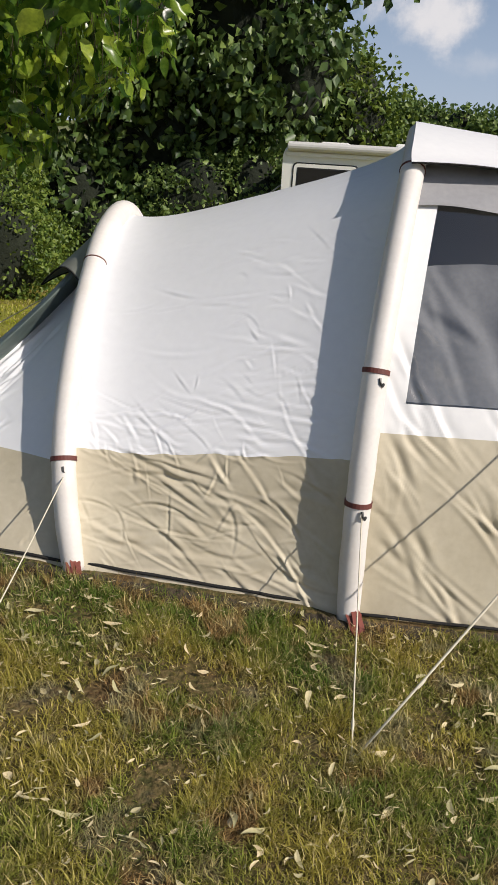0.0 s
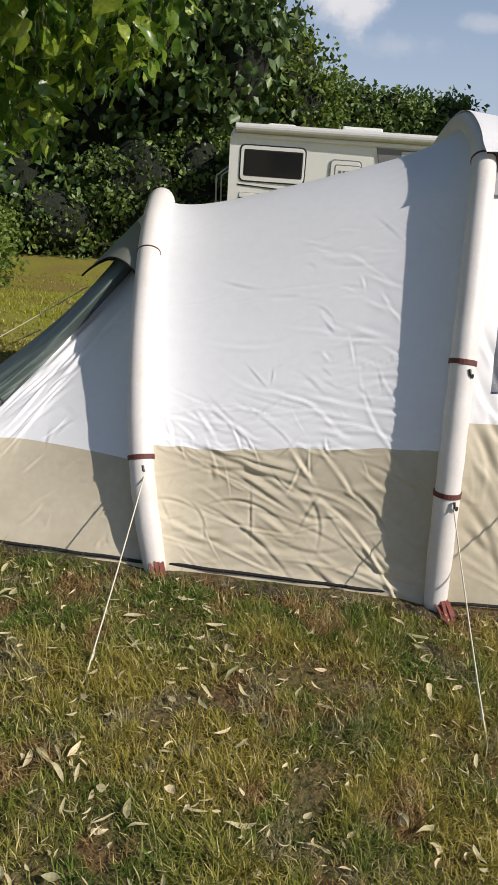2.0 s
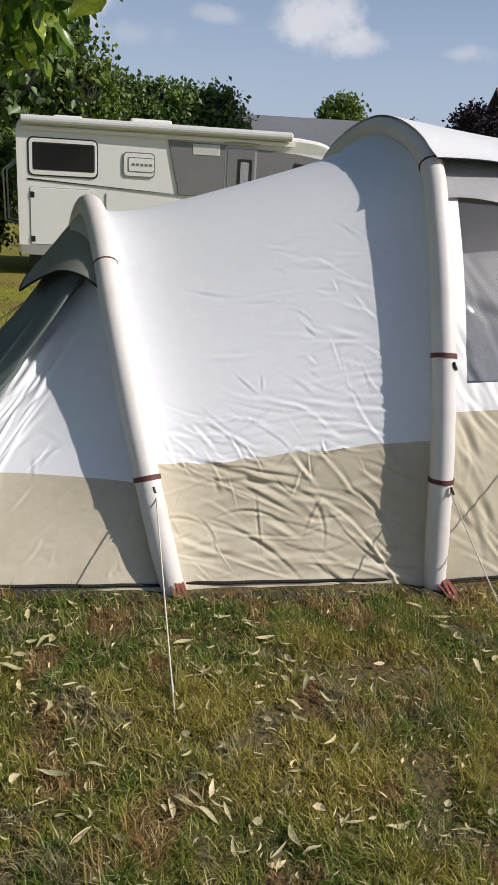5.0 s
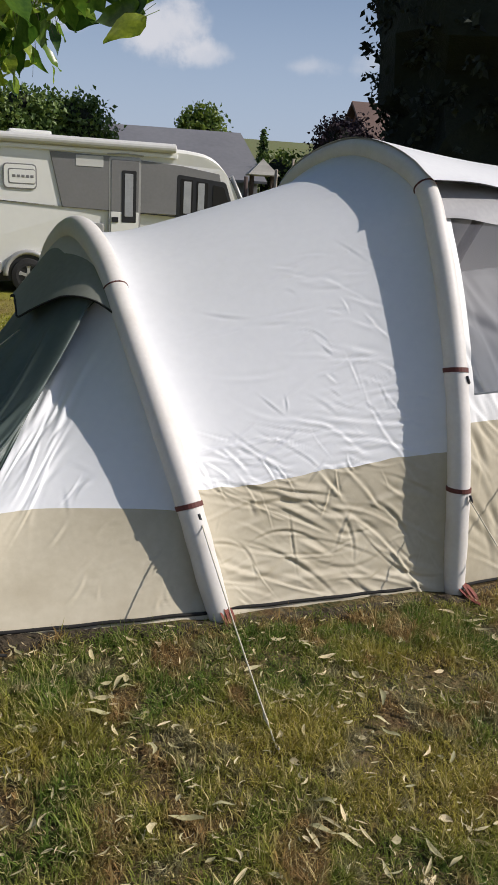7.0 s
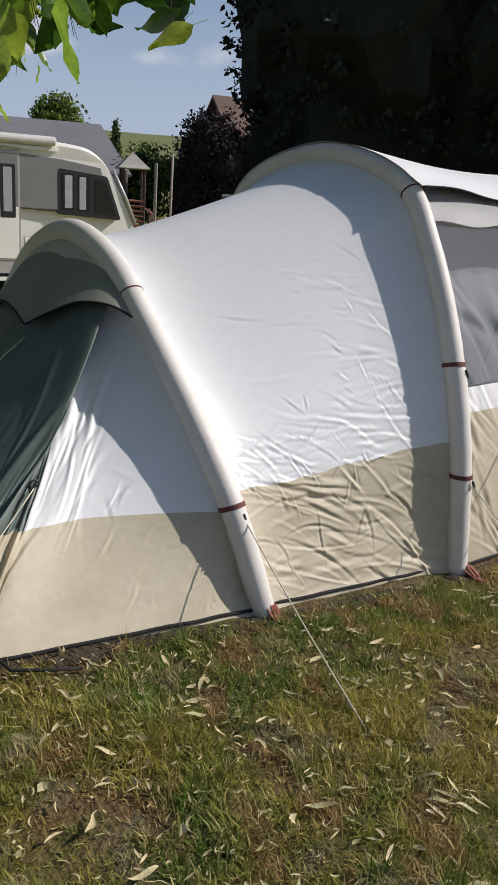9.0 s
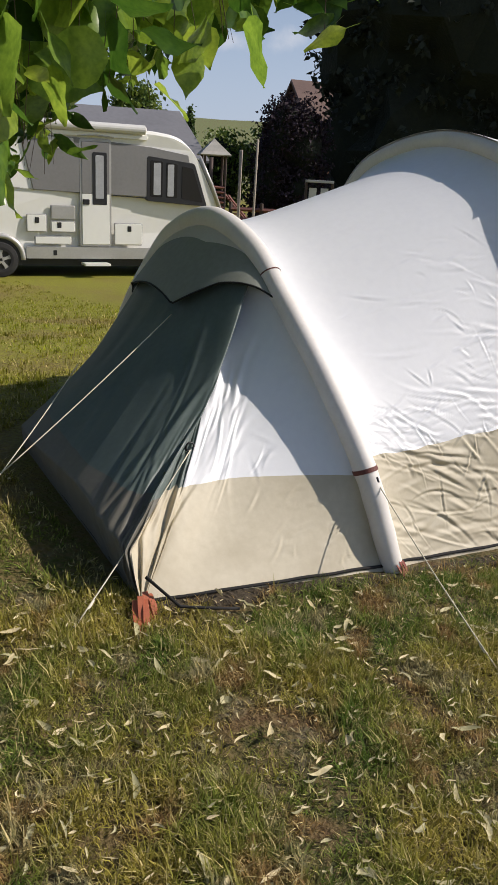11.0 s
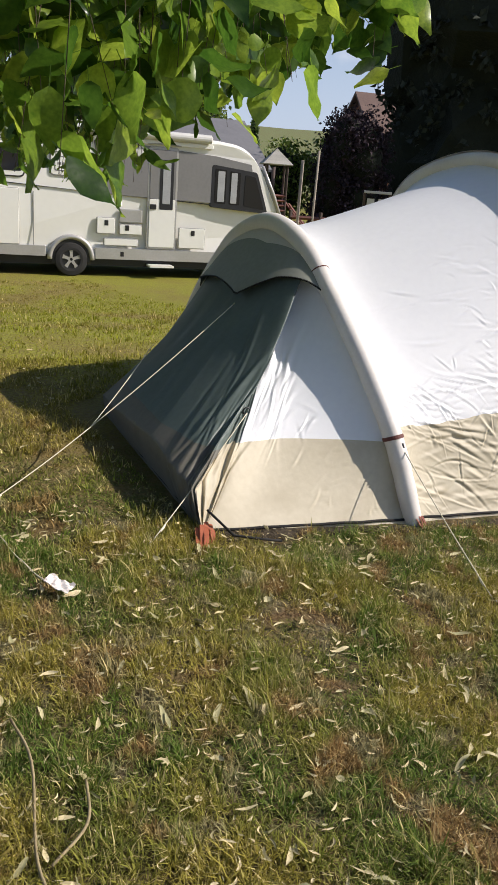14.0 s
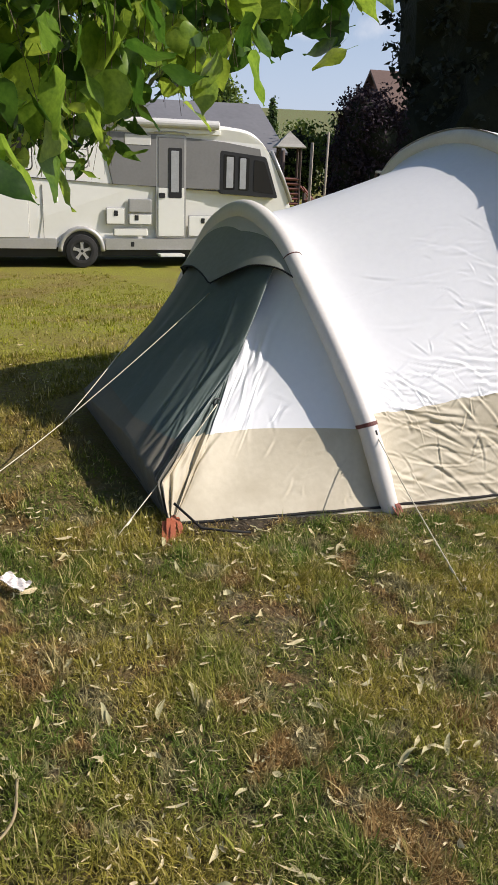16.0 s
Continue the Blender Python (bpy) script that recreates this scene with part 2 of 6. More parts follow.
def meadow(name, blades):
    """Lawn: green, olive and straw patches at several scales; blades vary one by one."""
    m = bpy.data.materials.new(name)
    m.use_nodes = True
    N, L = m.node_tree.nodes, m.node_tree.links
    p = N["Principled BSDF"]
    g = N.new("ShaderNodeNewGeometry")

    def noise_fac(scale, lo, hi, detail=4):
        n, r = N.new("ShaderNodeTexNoise"), N.new("ShaderNodeMapRange")
        n.inputs["Scale"].default_value, n.inputs["Detail"].default_value = scale, detail
        L.new(g.outputs["Position"], n.inputs["Vector"])
        r.inputs["From Min"].default_value, r.inputs["From Max"].default_value = lo, hi
        L.new(n.outputs["Fac"], r.inputs["Value"])
        return r.outputs[0], n

    def blend(fac, a, b):
        x = N.new("ShaderNodeMix")
        x.data_type = "RGBA"
        L.new(fac, x.inputs[0])
        for i, v in ((6, a), (7, b)):
            if isinstance(v, tuple):
                x.inputs[i].default_value = (*v, 1)
            else:
                L.new(v, x.inputs[i])
        return x.outputs[2]

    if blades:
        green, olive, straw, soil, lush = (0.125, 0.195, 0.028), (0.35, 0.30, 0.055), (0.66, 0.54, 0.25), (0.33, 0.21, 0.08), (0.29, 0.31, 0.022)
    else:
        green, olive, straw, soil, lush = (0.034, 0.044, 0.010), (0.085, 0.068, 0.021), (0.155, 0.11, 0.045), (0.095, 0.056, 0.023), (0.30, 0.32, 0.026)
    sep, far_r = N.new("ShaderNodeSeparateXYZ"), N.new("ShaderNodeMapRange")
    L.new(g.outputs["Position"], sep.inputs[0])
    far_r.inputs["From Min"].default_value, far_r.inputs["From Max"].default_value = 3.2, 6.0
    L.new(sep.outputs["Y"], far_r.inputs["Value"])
    f1, _ = noise_fac(2.2, 0.42, 0.60)
    f2, _ = noise_fac(4.3, 0.55, 0.63)
    f4, _ = noise_fac(5.7, 0.57, 0.66)
    f3, fine = noise_fac(42.0, 0.40, 0.66, 6)
    c = blend(f1, olive, green)
    c = blend(f2, c, soil)
    c = blend(f4, c, (0.31, 0.28, 0.14) if blades else (0.12, 0.10, 0.06))
    f5, _ = noise_fac(0.55, 0.46, 0.64, 3)
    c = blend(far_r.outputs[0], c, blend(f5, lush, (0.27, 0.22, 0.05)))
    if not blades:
        # far slopes turn paler: distance haze painted into the ground colour
        far_haze = N.new("ShaderNodeMapRange")
        far_haze.inputs["From Min"].default_value, far_haze.inputs["From Max"].default_value = 50.0, 130.0
        L.new(sep.outputs["Y"], far_haze.inputs["Value"])
        c = blend(far_haze.outputs[0], c, (0.19, 0.24, 0.09))
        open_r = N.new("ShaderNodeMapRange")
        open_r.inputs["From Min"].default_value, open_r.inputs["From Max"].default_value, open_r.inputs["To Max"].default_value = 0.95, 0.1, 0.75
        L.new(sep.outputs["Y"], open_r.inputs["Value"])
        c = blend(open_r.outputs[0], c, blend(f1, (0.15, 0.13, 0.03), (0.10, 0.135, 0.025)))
    if blades:
        r = N.new("ShaderNodeMapRange")
        r.inputs["From Min"].default_value, r.inputs["From Max"].default_value = 0.70, 1.0
        L.new(g.outputs["Random Per Island"], r.inputs["Value"])
        c = blend(r.outputs[0], c, straw)
        h, v = N.new("ShaderNodeHueSaturation"), N.new("ShaderNodeMapRange")
        mult = N.new("ShaderNodeMath")
        mult.operation = "FRACT"
        m7 = N.new("ShaderNodeMath")
        m7.operation = "MULTIPLY"
        m7.inputs[1].default_value = 37.0
        L.new(g.outputs["Random Per Island"], m7.inputs[0])
        L.new(m7.outputs[0], mult.inputs[0])
        v.inputs["To Min"].default_value, v.inputs["To Max"].default_value = 0.62, 1.30
        L.new(mult.outputs[0], v.inputs["Value"])
        L.new(v.outputs[0], h.inputs["Value"])
        L.new(c, h.inputs["Color"])
        c = h.outputs[0]
        t, sh = N.new("ShaderNodeBsdfTranslucent"), N.new("ShaderNodeMixShader")
        L.new(c, t.inputs["Color"])
        sh.inputs[0].default_value = 0.3
        L.new(p.outputs[0], sh.inputs[1])
        L.new(t.outputs[0], sh.inputs[2])
        L.new(sh.outputs[0], N["Material Output"].inputs["Surface"])
    else:
        c = blend(f3, c, straw)
        b = N.new("ShaderNodeBump")
        b.inputs["Strength"].default_value, b.inputs["Distance"].default_value = 0.9, 0.03
        L.new(fine.outputs["Fac"], b.inputs["Height"])
        L.new(b.outputs[0], p.inputs["Normal"])
    L.new(c, p.inputs["Base Color"])
    p.inputs["Roughness"].default_value = 0.75
    p.inputs["Specular IOR Level"].default_value = 0.25
    return m


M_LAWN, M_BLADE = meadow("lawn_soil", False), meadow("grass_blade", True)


# ---- helpers for building ----
def link_mesh(name, verts, faces, material, parent=None, label="", smooth=False):
    me = bpy.data.meshes.new(name)
    me.from_pydata([tuple(v) for v in verts], [], [tuple(f) for f in faces])
    me.materials.append(material)
    if smooth:
        me.polygons.foreach_set("use_smooth", [True] * len(me.polygons))
    me.update()
    ob = new(name, me)
    if parent:
        ob.parent = parent
    if label:
        ob["label"] = label
    return ob


def part(name, bm, material, parent=None, label="", smooth=False):
    me = bpy.data.meshes.new(name)
    bm.normal_update()
    bm.to_mesh(me)
    bm.free()
    me.materials.append(material)
    if smooth:
        me.polygons.foreach_set("use_smooth", [True] * len(me.polygons))
    ob = new(name, me)
    if parent:
        ob.parent = parent
    if label:
        ob["label"] = label
    return ob


def empty(name, loc=(0, 0, 0), label="", category="", group=""):
    """A thing's base; parts are given in world metres, so the base holds no turn."""
    ob = new(name)
    ob.empty_display_size = 0.1
    return tagged(ob, label, category, group)


def box_bm(x0, x1, y0, y1, z0, z1, bevel=0.0, bm=None):
    bm2 = bmesh.new()
    bmesh.ops.create_cube(bm2, size=1)
    for v in bm2.verts:
        v.co = Vector((x0 if v.co.x < 0 else x1, y0 if v.co.y < 0 else y1, z0 if v.co.z < 0 else z1))
    if bevel:
        bmesh.ops.bevel(bm2, geom=bm2.edges[:], offset=bevel, segments=2, profile=0.6, affect="EDGES")
    return bm2


def tube(points, radius, sides=10, cap=True):
    """Verts and faces of a round tube along points; radius: a number or one for each point."""
    P = [Vector(p) for p in points]
    verts, faces = [], []
    side = None
    for i, p in enumerate(P):
        t = (P[min(i + 1, len(P) - 1)] - P[max(i - 1, 0)]).normalized()
        if side is None:
            side = t.cross(Vector((0, 0, 1)))
            if side.length < 1e-3:
                side = t.cross(Vector((1, 0, 0)))
        side = (side - t * side.dot(t)).normalized()
        up = t.cross(side)
        r = radius[i] if isinstance(radius, (list, tuple, np.ndarray)) else radius
        for k in range(sides):
            a = 2 * math.pi * k / sides
            verts.append(p + (side * math.cos(a) + up * math.sin(a)) * r)
    n = len(P)
    for i in range(n - 1):
        for k in range(sides):
            faces.append((i * sides + k, i * sides + (k + 1) % sides, (i + 1) * sides + (k + 1) % sides, (i + 1) * sides + k))
    if cap:
        faces.append(tuple(range(sides - 1, -1, -1)))
        faces.append(tuple((n - 1) * sides + k for k in range(sides)))
    return verts, faces


def tube_part(name, points, radius, material, parent=None, label="", sides=10):
    v, f = tube(points, radius, sides)
    return link_mesh(name, v, f, material, parent, label, smooth=True)


def smoothstep(a, b, x):
    t = np.clip((x - a) / (b - a), 0, 1)
    return t * t * (3 - 2 * t)


def ground_z(x, y):
    """Height of the lawn: a bank that rises to the tent's back, falls to the van, and hills far off."""
    x, y = np.asarray(x, float), np.asarray(y, float)
    near = -0.114 - 0.056 * np.clip(x, -5, 4) + 0.066 * np.clip(y, -3, 6)
    s = smoothstep(5.5, 16.0, y + 0 * x)
    z = near * (1 - s) - 0.53 * s
    r = np.hypot(x, y)
    z = z + smoothstep(90, 700, r) * 36 + smoothstep(300, 1500, r) * 30 * (0.6 + 0.4 * np.sin(np.arctan2(x, y) * 3 + 0.4))
    return z


def gz(x, y):
    return float(ground_z(x, y))


# ---- ground ----
def axis_lines(lo, hi, step, far):
    inner = list(np.arange(lo, hi + 1e-6, step))
    s, a, b = step, [], []
    x = lo
    while x > -far:
        s *= 1.22
        x -= s
        a.append(x)
    s, x = step, hi
    while x < far:
        s *= 1.22
        x += s
        b.append(x)
    return np.array(a[::-1] + inner + b)


gx, gy = axis_lines(-7, 5, 0.12, 3000), axis_lines(-3, 9, 0.12, 3000)
GX, GY = np.meshgrid(gx, gy, indexing="ij")
rs = np.random.RandomState(4)
bumpy = np.array([[noise.noise((x * 1.7, y * 1.7, 0.0)) * 0.012 + noise.noise((x * 6, y * 6, 3.0)) * 0.007 if abs(x) < 9 and abs(y) < 12 else 0.0 for y in gy] for x in gx])
GZ = ground_z(GX, GY) + bumpy
nx, ny = len(gx), len(gy)
gv = np.stack([GX, GY, GZ], -1).reshape(-1, 3)
gi = np.arange(nx * ny).reshape(nx, ny)
gf = np.stack([gi[:-1, :-1], gi[1:, :-1], gi[1:, 1:], gi[:-1, 1:]], -1).reshape(-1, 4)
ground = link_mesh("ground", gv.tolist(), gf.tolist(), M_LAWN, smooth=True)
tagged(ground, "patchy mown lawn with bare and straw-coloured spots", "lawn", kind="structure")


# ---- the inflatable tent ----
FR = (0, 0.3, 0.55, 0.78, 0.93, 1)
ARCH1 = dict(x0=-0.557, k=-0.247, k2=0.102, sk=0.06, yc=4.509, zb=0.119, h=1.399, w=(1.462, 1.31, 1.036, 0.682, 0.389, 0))
ARCH2 = dict(x0=0.699, k=-0.041, k2=0.044, sk=0.146, yc=4.326, zb=0.045, h=1.946, w=(1.403, 1.327, 1.169, 0.923, 0.642, 0))
ARCH3 = dict(x0=2.55, k=-0.02, k2=0.02, sk=0.146, yc=4.35, zb=-0.04, h=1.96, w=(1.40, 1.33, 1.17, 0.93, 0.65, 0))


def catmull(P, n=14):
    P = np.vstack([2 * P[0] - P[1], P, 2 * P[-1] - P[-2]])
    res = []
    for i in range(1, len(P) - 2):
        p0, p1, p2, p3 = P[i - 1:i + 3]
        for t in np.arange(n) / n:
            res.append(0.5 * (2 * p1 + (-p0 + p2) * t + (2 * p0 - 5 * p1 + 4 * p2 - p3) * t * t + (-p0 + 3 * p1 - 3 * p2 + p3) * t ** 3))
    res.append(P[-2])
    return np.array(res)


def arch_curve(a):
    """Dense points of an arch, from the foot near the path over the top to the far foot."""
    zs = [f * a["h"] for f in FR]
    pts = [(-w, z) for w, z in zip(a["w"], zs)] + [(w, z) for w, z in zip(a["w"][::-1][1:], zs[::-1][1:])]
    q = catmull(np.array(pts, float))
    return np.stack([a["x0"] + a["k"] * q[:, 1] + a["k2"] * q[:, 1] ** 2 + a["sk"] * q[:, 0], a["yc"] + q[:, 0], a["zb"] + q[:, 1]], 1)


CURVE = [arch_curve(a) for a in (ARCH1, ARCH2, ARCH3)]
LEN = [np.r_[0, np.cumsum(np.linalg.norm(np.diff(c, axis=0), axis=1))] for c in CURVE]


def arch_at(i, s):
    """Points of arch i at shares s of its length."""
    s = np.asarray(s, float) * LEN[i][-1]
    return np.stack([np.interp(s, LEN[i], CURVE[i][:, k]) for k in range(3)], -1)


def share_at_height(i, z):
    """Share of the arch's length at which its near leg reaches the height z."""
    n = np.argmax(CURVE[i][:, 2])
    return float(np.interp(z, CURVE[i][:n, 2], LEN[i][:n]) / LEN[i][-1])


def creases(U, V, count, seed, ubox, vbox, angle, spread, length, width, amp):
    """Relief of pinched folds in cloth: short soft ridges with a hollow beside each. U, V in metres along the cloth."""
    r = np.random.RandomState(seed)
    D = np.zeros_like(U)
    for _ in range(count):
        cu, cv = r.uniform(*ubox), r.uniform(*vbox)
        a = radians(angle + r.normal() * spread)
        ln, wd, am = length * r.uniform(0.35, 1.3), width * r.uniform(0.6, 1.7), amp * r.uniform(0.4, 1.2) * r.choice([1, 1, -1])
        du, dv = U - cu, V - cv
        along = du * math.cos(a) + dv * math.sin(a)
        across = -du * math.sin(a) + dv * math.cos(a) + 0.12 * along * along / ln * r.normal()
        D += am * 1.25 * np.exp(-1.1 * (along / ln) ** 2) * (np.exp(-(across / wd) ** 2) - 0.7 * np.exp(-((across - 1.6 * wd) / (1.3 * wd)) ** 2))
    return D


def cloth(P, D):
    """Moves a grid of points along its normals by D."""
    gu, gvv = np.gradient(P, axis=0), np.gradient(P, axis=1)
    n = np.cross(gu, gvv)
    n /= np.linalg.norm(n, axis=-1, keepdims=True) + 1e-9
    return P + n * D[..., None], n


def sheet(name, P, material, parent, label="", rows=None):
    P = P if rows is None else P[rows[0]:rows[1] + 1]
    a, b = P.shape[:2]
    idx = np.arange(a * b).reshape(a, b)
    f = np.stack([idx[:-1, :-1], idx[1:, :-1], idx[1:, 1:], idx[:-1, 1:]], -1).reshape(-1, 4)
    return link_mesh(name, P.reshape(-1, 3).tolist(), f.tolist(), material, parent, label, smooth=True)


tent = empty("inflatable_tent", label="large pale inflatable tent with beige lower walls pitched on the lawn", category="tent")

# inflated beams in their sleeves
for i, c in enumerate(CURVE):
    n = len(c)
    k = np.linspace(0, 1, n)
    rad = 0.051 - 0.006 * np.exp(-(k / 0.02) ** 2) - 0.006 * np.exp(-((1 - k) / 0.02) ** 2)
    rad = rad + 0.0012 * np.sin(k * 190) * np.exp(-((k - 0.1) / 0.12) ** 2)
    if i == 0:
        rad = rad + 0.010 * np.exp(-((k - 0.5) / 0.13) ** 2)
    beam = tube_part("air_beam", c.tolist(), list(rad), M_BEAM, tent, "white inflated beam in a fabric sleeve", sides=20)

# --- middle bay between the first two beams
sb1, sb2 = share_at_height(0, 0.60), share_at_height(1, 0.70)
NB, NT, NF, NV = 100, 210, 40, 270
row1 = np.r_[np.linspace(0.0, sb1, NB, endpoint=False), np.linspace(sb1, 0.5, NT, endpoint=False), np.linspace(0.5, 1, NF)]
row2 = np.r_[np.linspace(0.0, sb2, NB, endpoint=False), np.linspace(sb2, 0.5, NT, endpoint=False), np.linspace(0.5, 1, NF)]
A, B = arch_at(0, row1), arch_at(1, row2)
v = np.linspace(0, 1, NV)
P = A[:, None, :] * (1 - v)[None, :, None] + B[:, None, :] * v[None, :, None]
# the colour seam wanders up and down
rowf = np.arange(len(row1), dtype=float)
for j in range(NV):
    wave = 2.6 * noise.noise((v[j] * 5.0, 1.3, 0.0)) + 1.5 * noise.noise((v[j] * 17.0, 4.1, 0.0))
    src = rowf + wave * np.exp(-((rowf - NB) / 22) ** 2) * (1 - (2 * v[j] - 1) ** 8)
    P[:, j] = np.stack([np.interp(src, rowf, P[:, j, k]) for k in range(3)], -1)
dist = np.linspace(0, 1.25, NV)[None, :] + 0 * row1[:, None]
height = np.r_[np.linspace(0, 0.5, NB, endpoint=False), np.linspace(0.5, 2.1, NT, endpoint=False), np.linspace(2.1, 4.2, NF)][:, None] + 0 * dist
rows_k = np.clip(height / 0.25, 0, 1)
pull = (1 - (2 * v - 1) ** 6)[None, :]
sag = -(0.034 + 0.044 * rows_k) * pull - 0.012 * smoothstep(0.3, 1.4, height) * np.sin(np.pi * v)[None, :] ** 0.8
wr = creases(dist, height, 34, 11, (0.05, 1.2), (0.02, 0.5), -20, 14, 0.20, 0.0075, 0.0056)
wr += creases(dist, height, 60, 18, (0.05, 1.2), (0.04, 0.5), -26, 30, 0.07, 0.0055, 0.0032)
wr += creases(dist, height, 10, 19, (0.05, 1.2), (0.36, 0.52), -60, 25, 0.05, 0.006, 0.0034)
wr += creases(dist, height, 10, 20, (0.1, 1.1), (0.02, 0.14), -6, 8, 0.22, 0.010, 0.0050)
wr += creases(dist, height, 46, 12, (0.10, 1.18), (0.46, 0.74), -10, 16, 0.12, 0.0055, 0.0044)
wr += creases(dist, height, 26, 28, (0.03, 0.5), (0.48, 0.68), -38, 14, 0.07, 0.005, 0.0032)
wr += creases(dist, height, 90, 13, (0.62, 1.18), (0.60, 1.40), -24, 26, 0.06, 0.0046, 0.0024)
wr += creases(dist, height, 16, 14, (0.2, 1.0), (0.7, 1.3), -8, 14, 0.11, 0.006, 0.0040)
wr += creases(dist, height, 2, 15, (0.1, 0.6), (0.75, 1.0), 88, 14, 0.04, 0.004, 0.003)
wr += creases(dist, height, 6, 16, (0.2, 1.1), (1.1, 1.9), -5, 6, 0.14, 0.016, 0.0018)
wr = wr * pull * (height < 2.1)
n0 = np.cross(np.gradient(P, axis=0), np.gradient(P, axis=1))
flip = 1.0 if n0[20, 90, 1] < 0 else -1.0
P, _ = cloth(P, flip * (sag + wr))
sheet("mud_wall", P, M_MUD, tent, "creased beige lower wall", (0, NB))
sheet("fly_panel", P, M_FLY, tent, "taut pale grey fabric, creased low down", (NB, NB + NT + NF - 1))

# --- rear bay: from the first beam down to the back edge
CORNER = [np.array(p) for p in ((-0.66, 3.06, 0.125), (-1.797, 3.235, 0.19), (-1.60, 4.88, 0.29), (-0.47, 5.96, 0.215))]
UC = 0.365
NW = 110
u = np.r_[np.linspace(0, UC - 0.015, 200, endpoint=False), np.linspace(UC - 0.015, UC + 0.06, 210, endpoint=False), np.linspace(UC + 0.06, 1, 300)]
NU, I_SEAM = len(u), int(np.searchsorted(u, UC))
A = arch_at(0, np.interp(u, [0, UC, 1 - UC, 1], [0.0, 0.36, 0.64, 1.0]))
TUCK = 0.024
Bp = np.stack([np.interp(u, [0, UC, UC + TUCK, 1 - UC, 1], [CORNER[i][k] for i in (0, 1, 1, 2, 3)]) for k in range(3)], -1)
w = np.linspace(0, 1, NW)
P = A[:, None, :] * (1 - w)[None, :, None] + Bp[:, None, :] * w[None, :, None]
# the back wall stands upright along the ground before it leans in to the hood
upright = np.interp(u, [UC, UC + 0.12, 1 - UC], [0.20, 0.24, 0.13])
Q = Bp + np.stack([-0.015 + 0 * u, np.interp(u, [UC, UC + 0.10], [0.05, 0.0]), upright], -1)
KNEE = 0.78
up_k, down_k = np.clip(w / KNEE, 0, 1)[None, :, None], np.clip((w - KNEE) / (1 - KNEE), 0, 1)[None, :, None]
kneed = (A[:, None, :] * (1 - up_k) + Q[:, None, :] * up_k) * (1 - down_k) + Bp[:, None, :] * down_k
kneed[..., 0] += 0.07 * np.sin(np.pi * up_k[..., 0]) * (down_k[..., 0] == 0)
kneed[..., 2] -= 0.03 * np.sin(np.pi * up_k[..., 0]) * (down_k[..., 0] == 0)
stand = (smoothstep(UC + 0.002, UC + TUCK, u) * (1 - smoothstep(1 - UC, 1 - UC + 0.04, u)))[:, None, None]
P = P * (1 - stand) + kneed * stand
# belly of the side cloth hangs a little inwards; the corner seam is drawn in above its guy line
side = np.exp(-((u - UC) / np.where(u > UC, 0.034, 0.030)) ** 2)[:, None]
lift = np.exp(-((w - 0.58) / 0.14) ** 2)[None, :]
P[..., 0] += 0.030 * side * lift
P[..., 1] += 0.080 * side * lift
# the back wall bellies out a little
belly = smoothstep(UC + 0.004, UC + 0.06, u) * (1 - smoothstep(1 - UC - 0.05, 1 - UC, u))
P[..., 0] -= 0.03 * belly[:, None] * (smoothstep(0.34, 0.66, w) * (1 - smoothstep(0.80, 1.0, w)))[None, :]
k_u = np.clip(u / UC, 0, 1)
by_seam = np.exp(-((u - UC) / np.where(u > UC, 0.018, 0.05)) ** 2)
deep = np.where(u <= UC, 0.20 + 0.80 * k_u ** 2.4, by_seam) * np.clip(k_u * 9, 0, 1)
hollow = deep[:, None] * (np.sin(np.pi * w ** 0.62) ** 0.8)[None, :] * (1 - by_seam[:, None] * smoothstep(0.36, 0.62, w)[None, :])
P[..., 1] += 0.18 * hollow + 0.05 * by_seam[:, None] * (smoothstep(0.04, 0.16, w) * (1 - smoothstep(0.30, 0.42, w)))[None, :]
P[..., 0] += 0.04 * hollow
du, dw = u[:, None] * 3.2 + 0 * w[None, :], w[None, :] * 1.3 + 0 * u[:, None]
wr = creases(du, dw, 46, 21, (UC * 3.2 + 0.01, UC * 3.2 + 0.22), (0.70, 1.25), 90, 7, 0.20, 0.009, 0.006)
wr += creases(du, dw, 26, 22, (0.25, 0.9), (0.55, 1.1), 60, 50, 0.07, 0.006, 0.004)
wr += creases(du, dw, 12, 25, (0.95, 1.15), (0.50, 0.80), 86, 8, 0.14, 0.008, 0.004)
wr += creases(du, dw, 12, 23, (UC * 3.2 + 0.1, 2.0), (0.4, 1.2), 88, 6, 0.28, 0.02, 0.005)
wr += creases(du, dw, 5, 24, (1.02, 1.2), (0.15, 0.55), 88, 6, 0.20, 0.016, 0.008)
n0 = np.cross(np.gradient(P, axis=0), np.gradient(P, axis=1))
flip = 1.0 if n0[70, 60, 1] < 0 else -1.0
P, _ = cloth(P, flip * wr * np.sin(np.pi * np.clip(w, 0, 1))[None, :] ** 0.4)
# gathered folds run down from the guy loop to the upright corner
gather = smoothstep(UC + 0.0005, UC + 0.006, u) * (1 - smoothstep(UC + TUCK * 1.1, UC + TUCK * 2.0, u))
fold_p = 2 * np.pi * (u - UC) / TUCK
folds = (np.sin(fold_p[:, None] * 3.1 + 1.5 * np.sin(w[None, :] * 4)) + 0.6 * np.sin(fold_p[:, None] * 5.3 + 2.0)) * gather[:, None] * (smoothstep(0.45, 0.72, w) * (1 - 0.8 * smoothstep(0.88, 1.0, w)))[None, :]
P[..., 0] += 0.011 * folds
P[..., 1] += 0.013 * folds
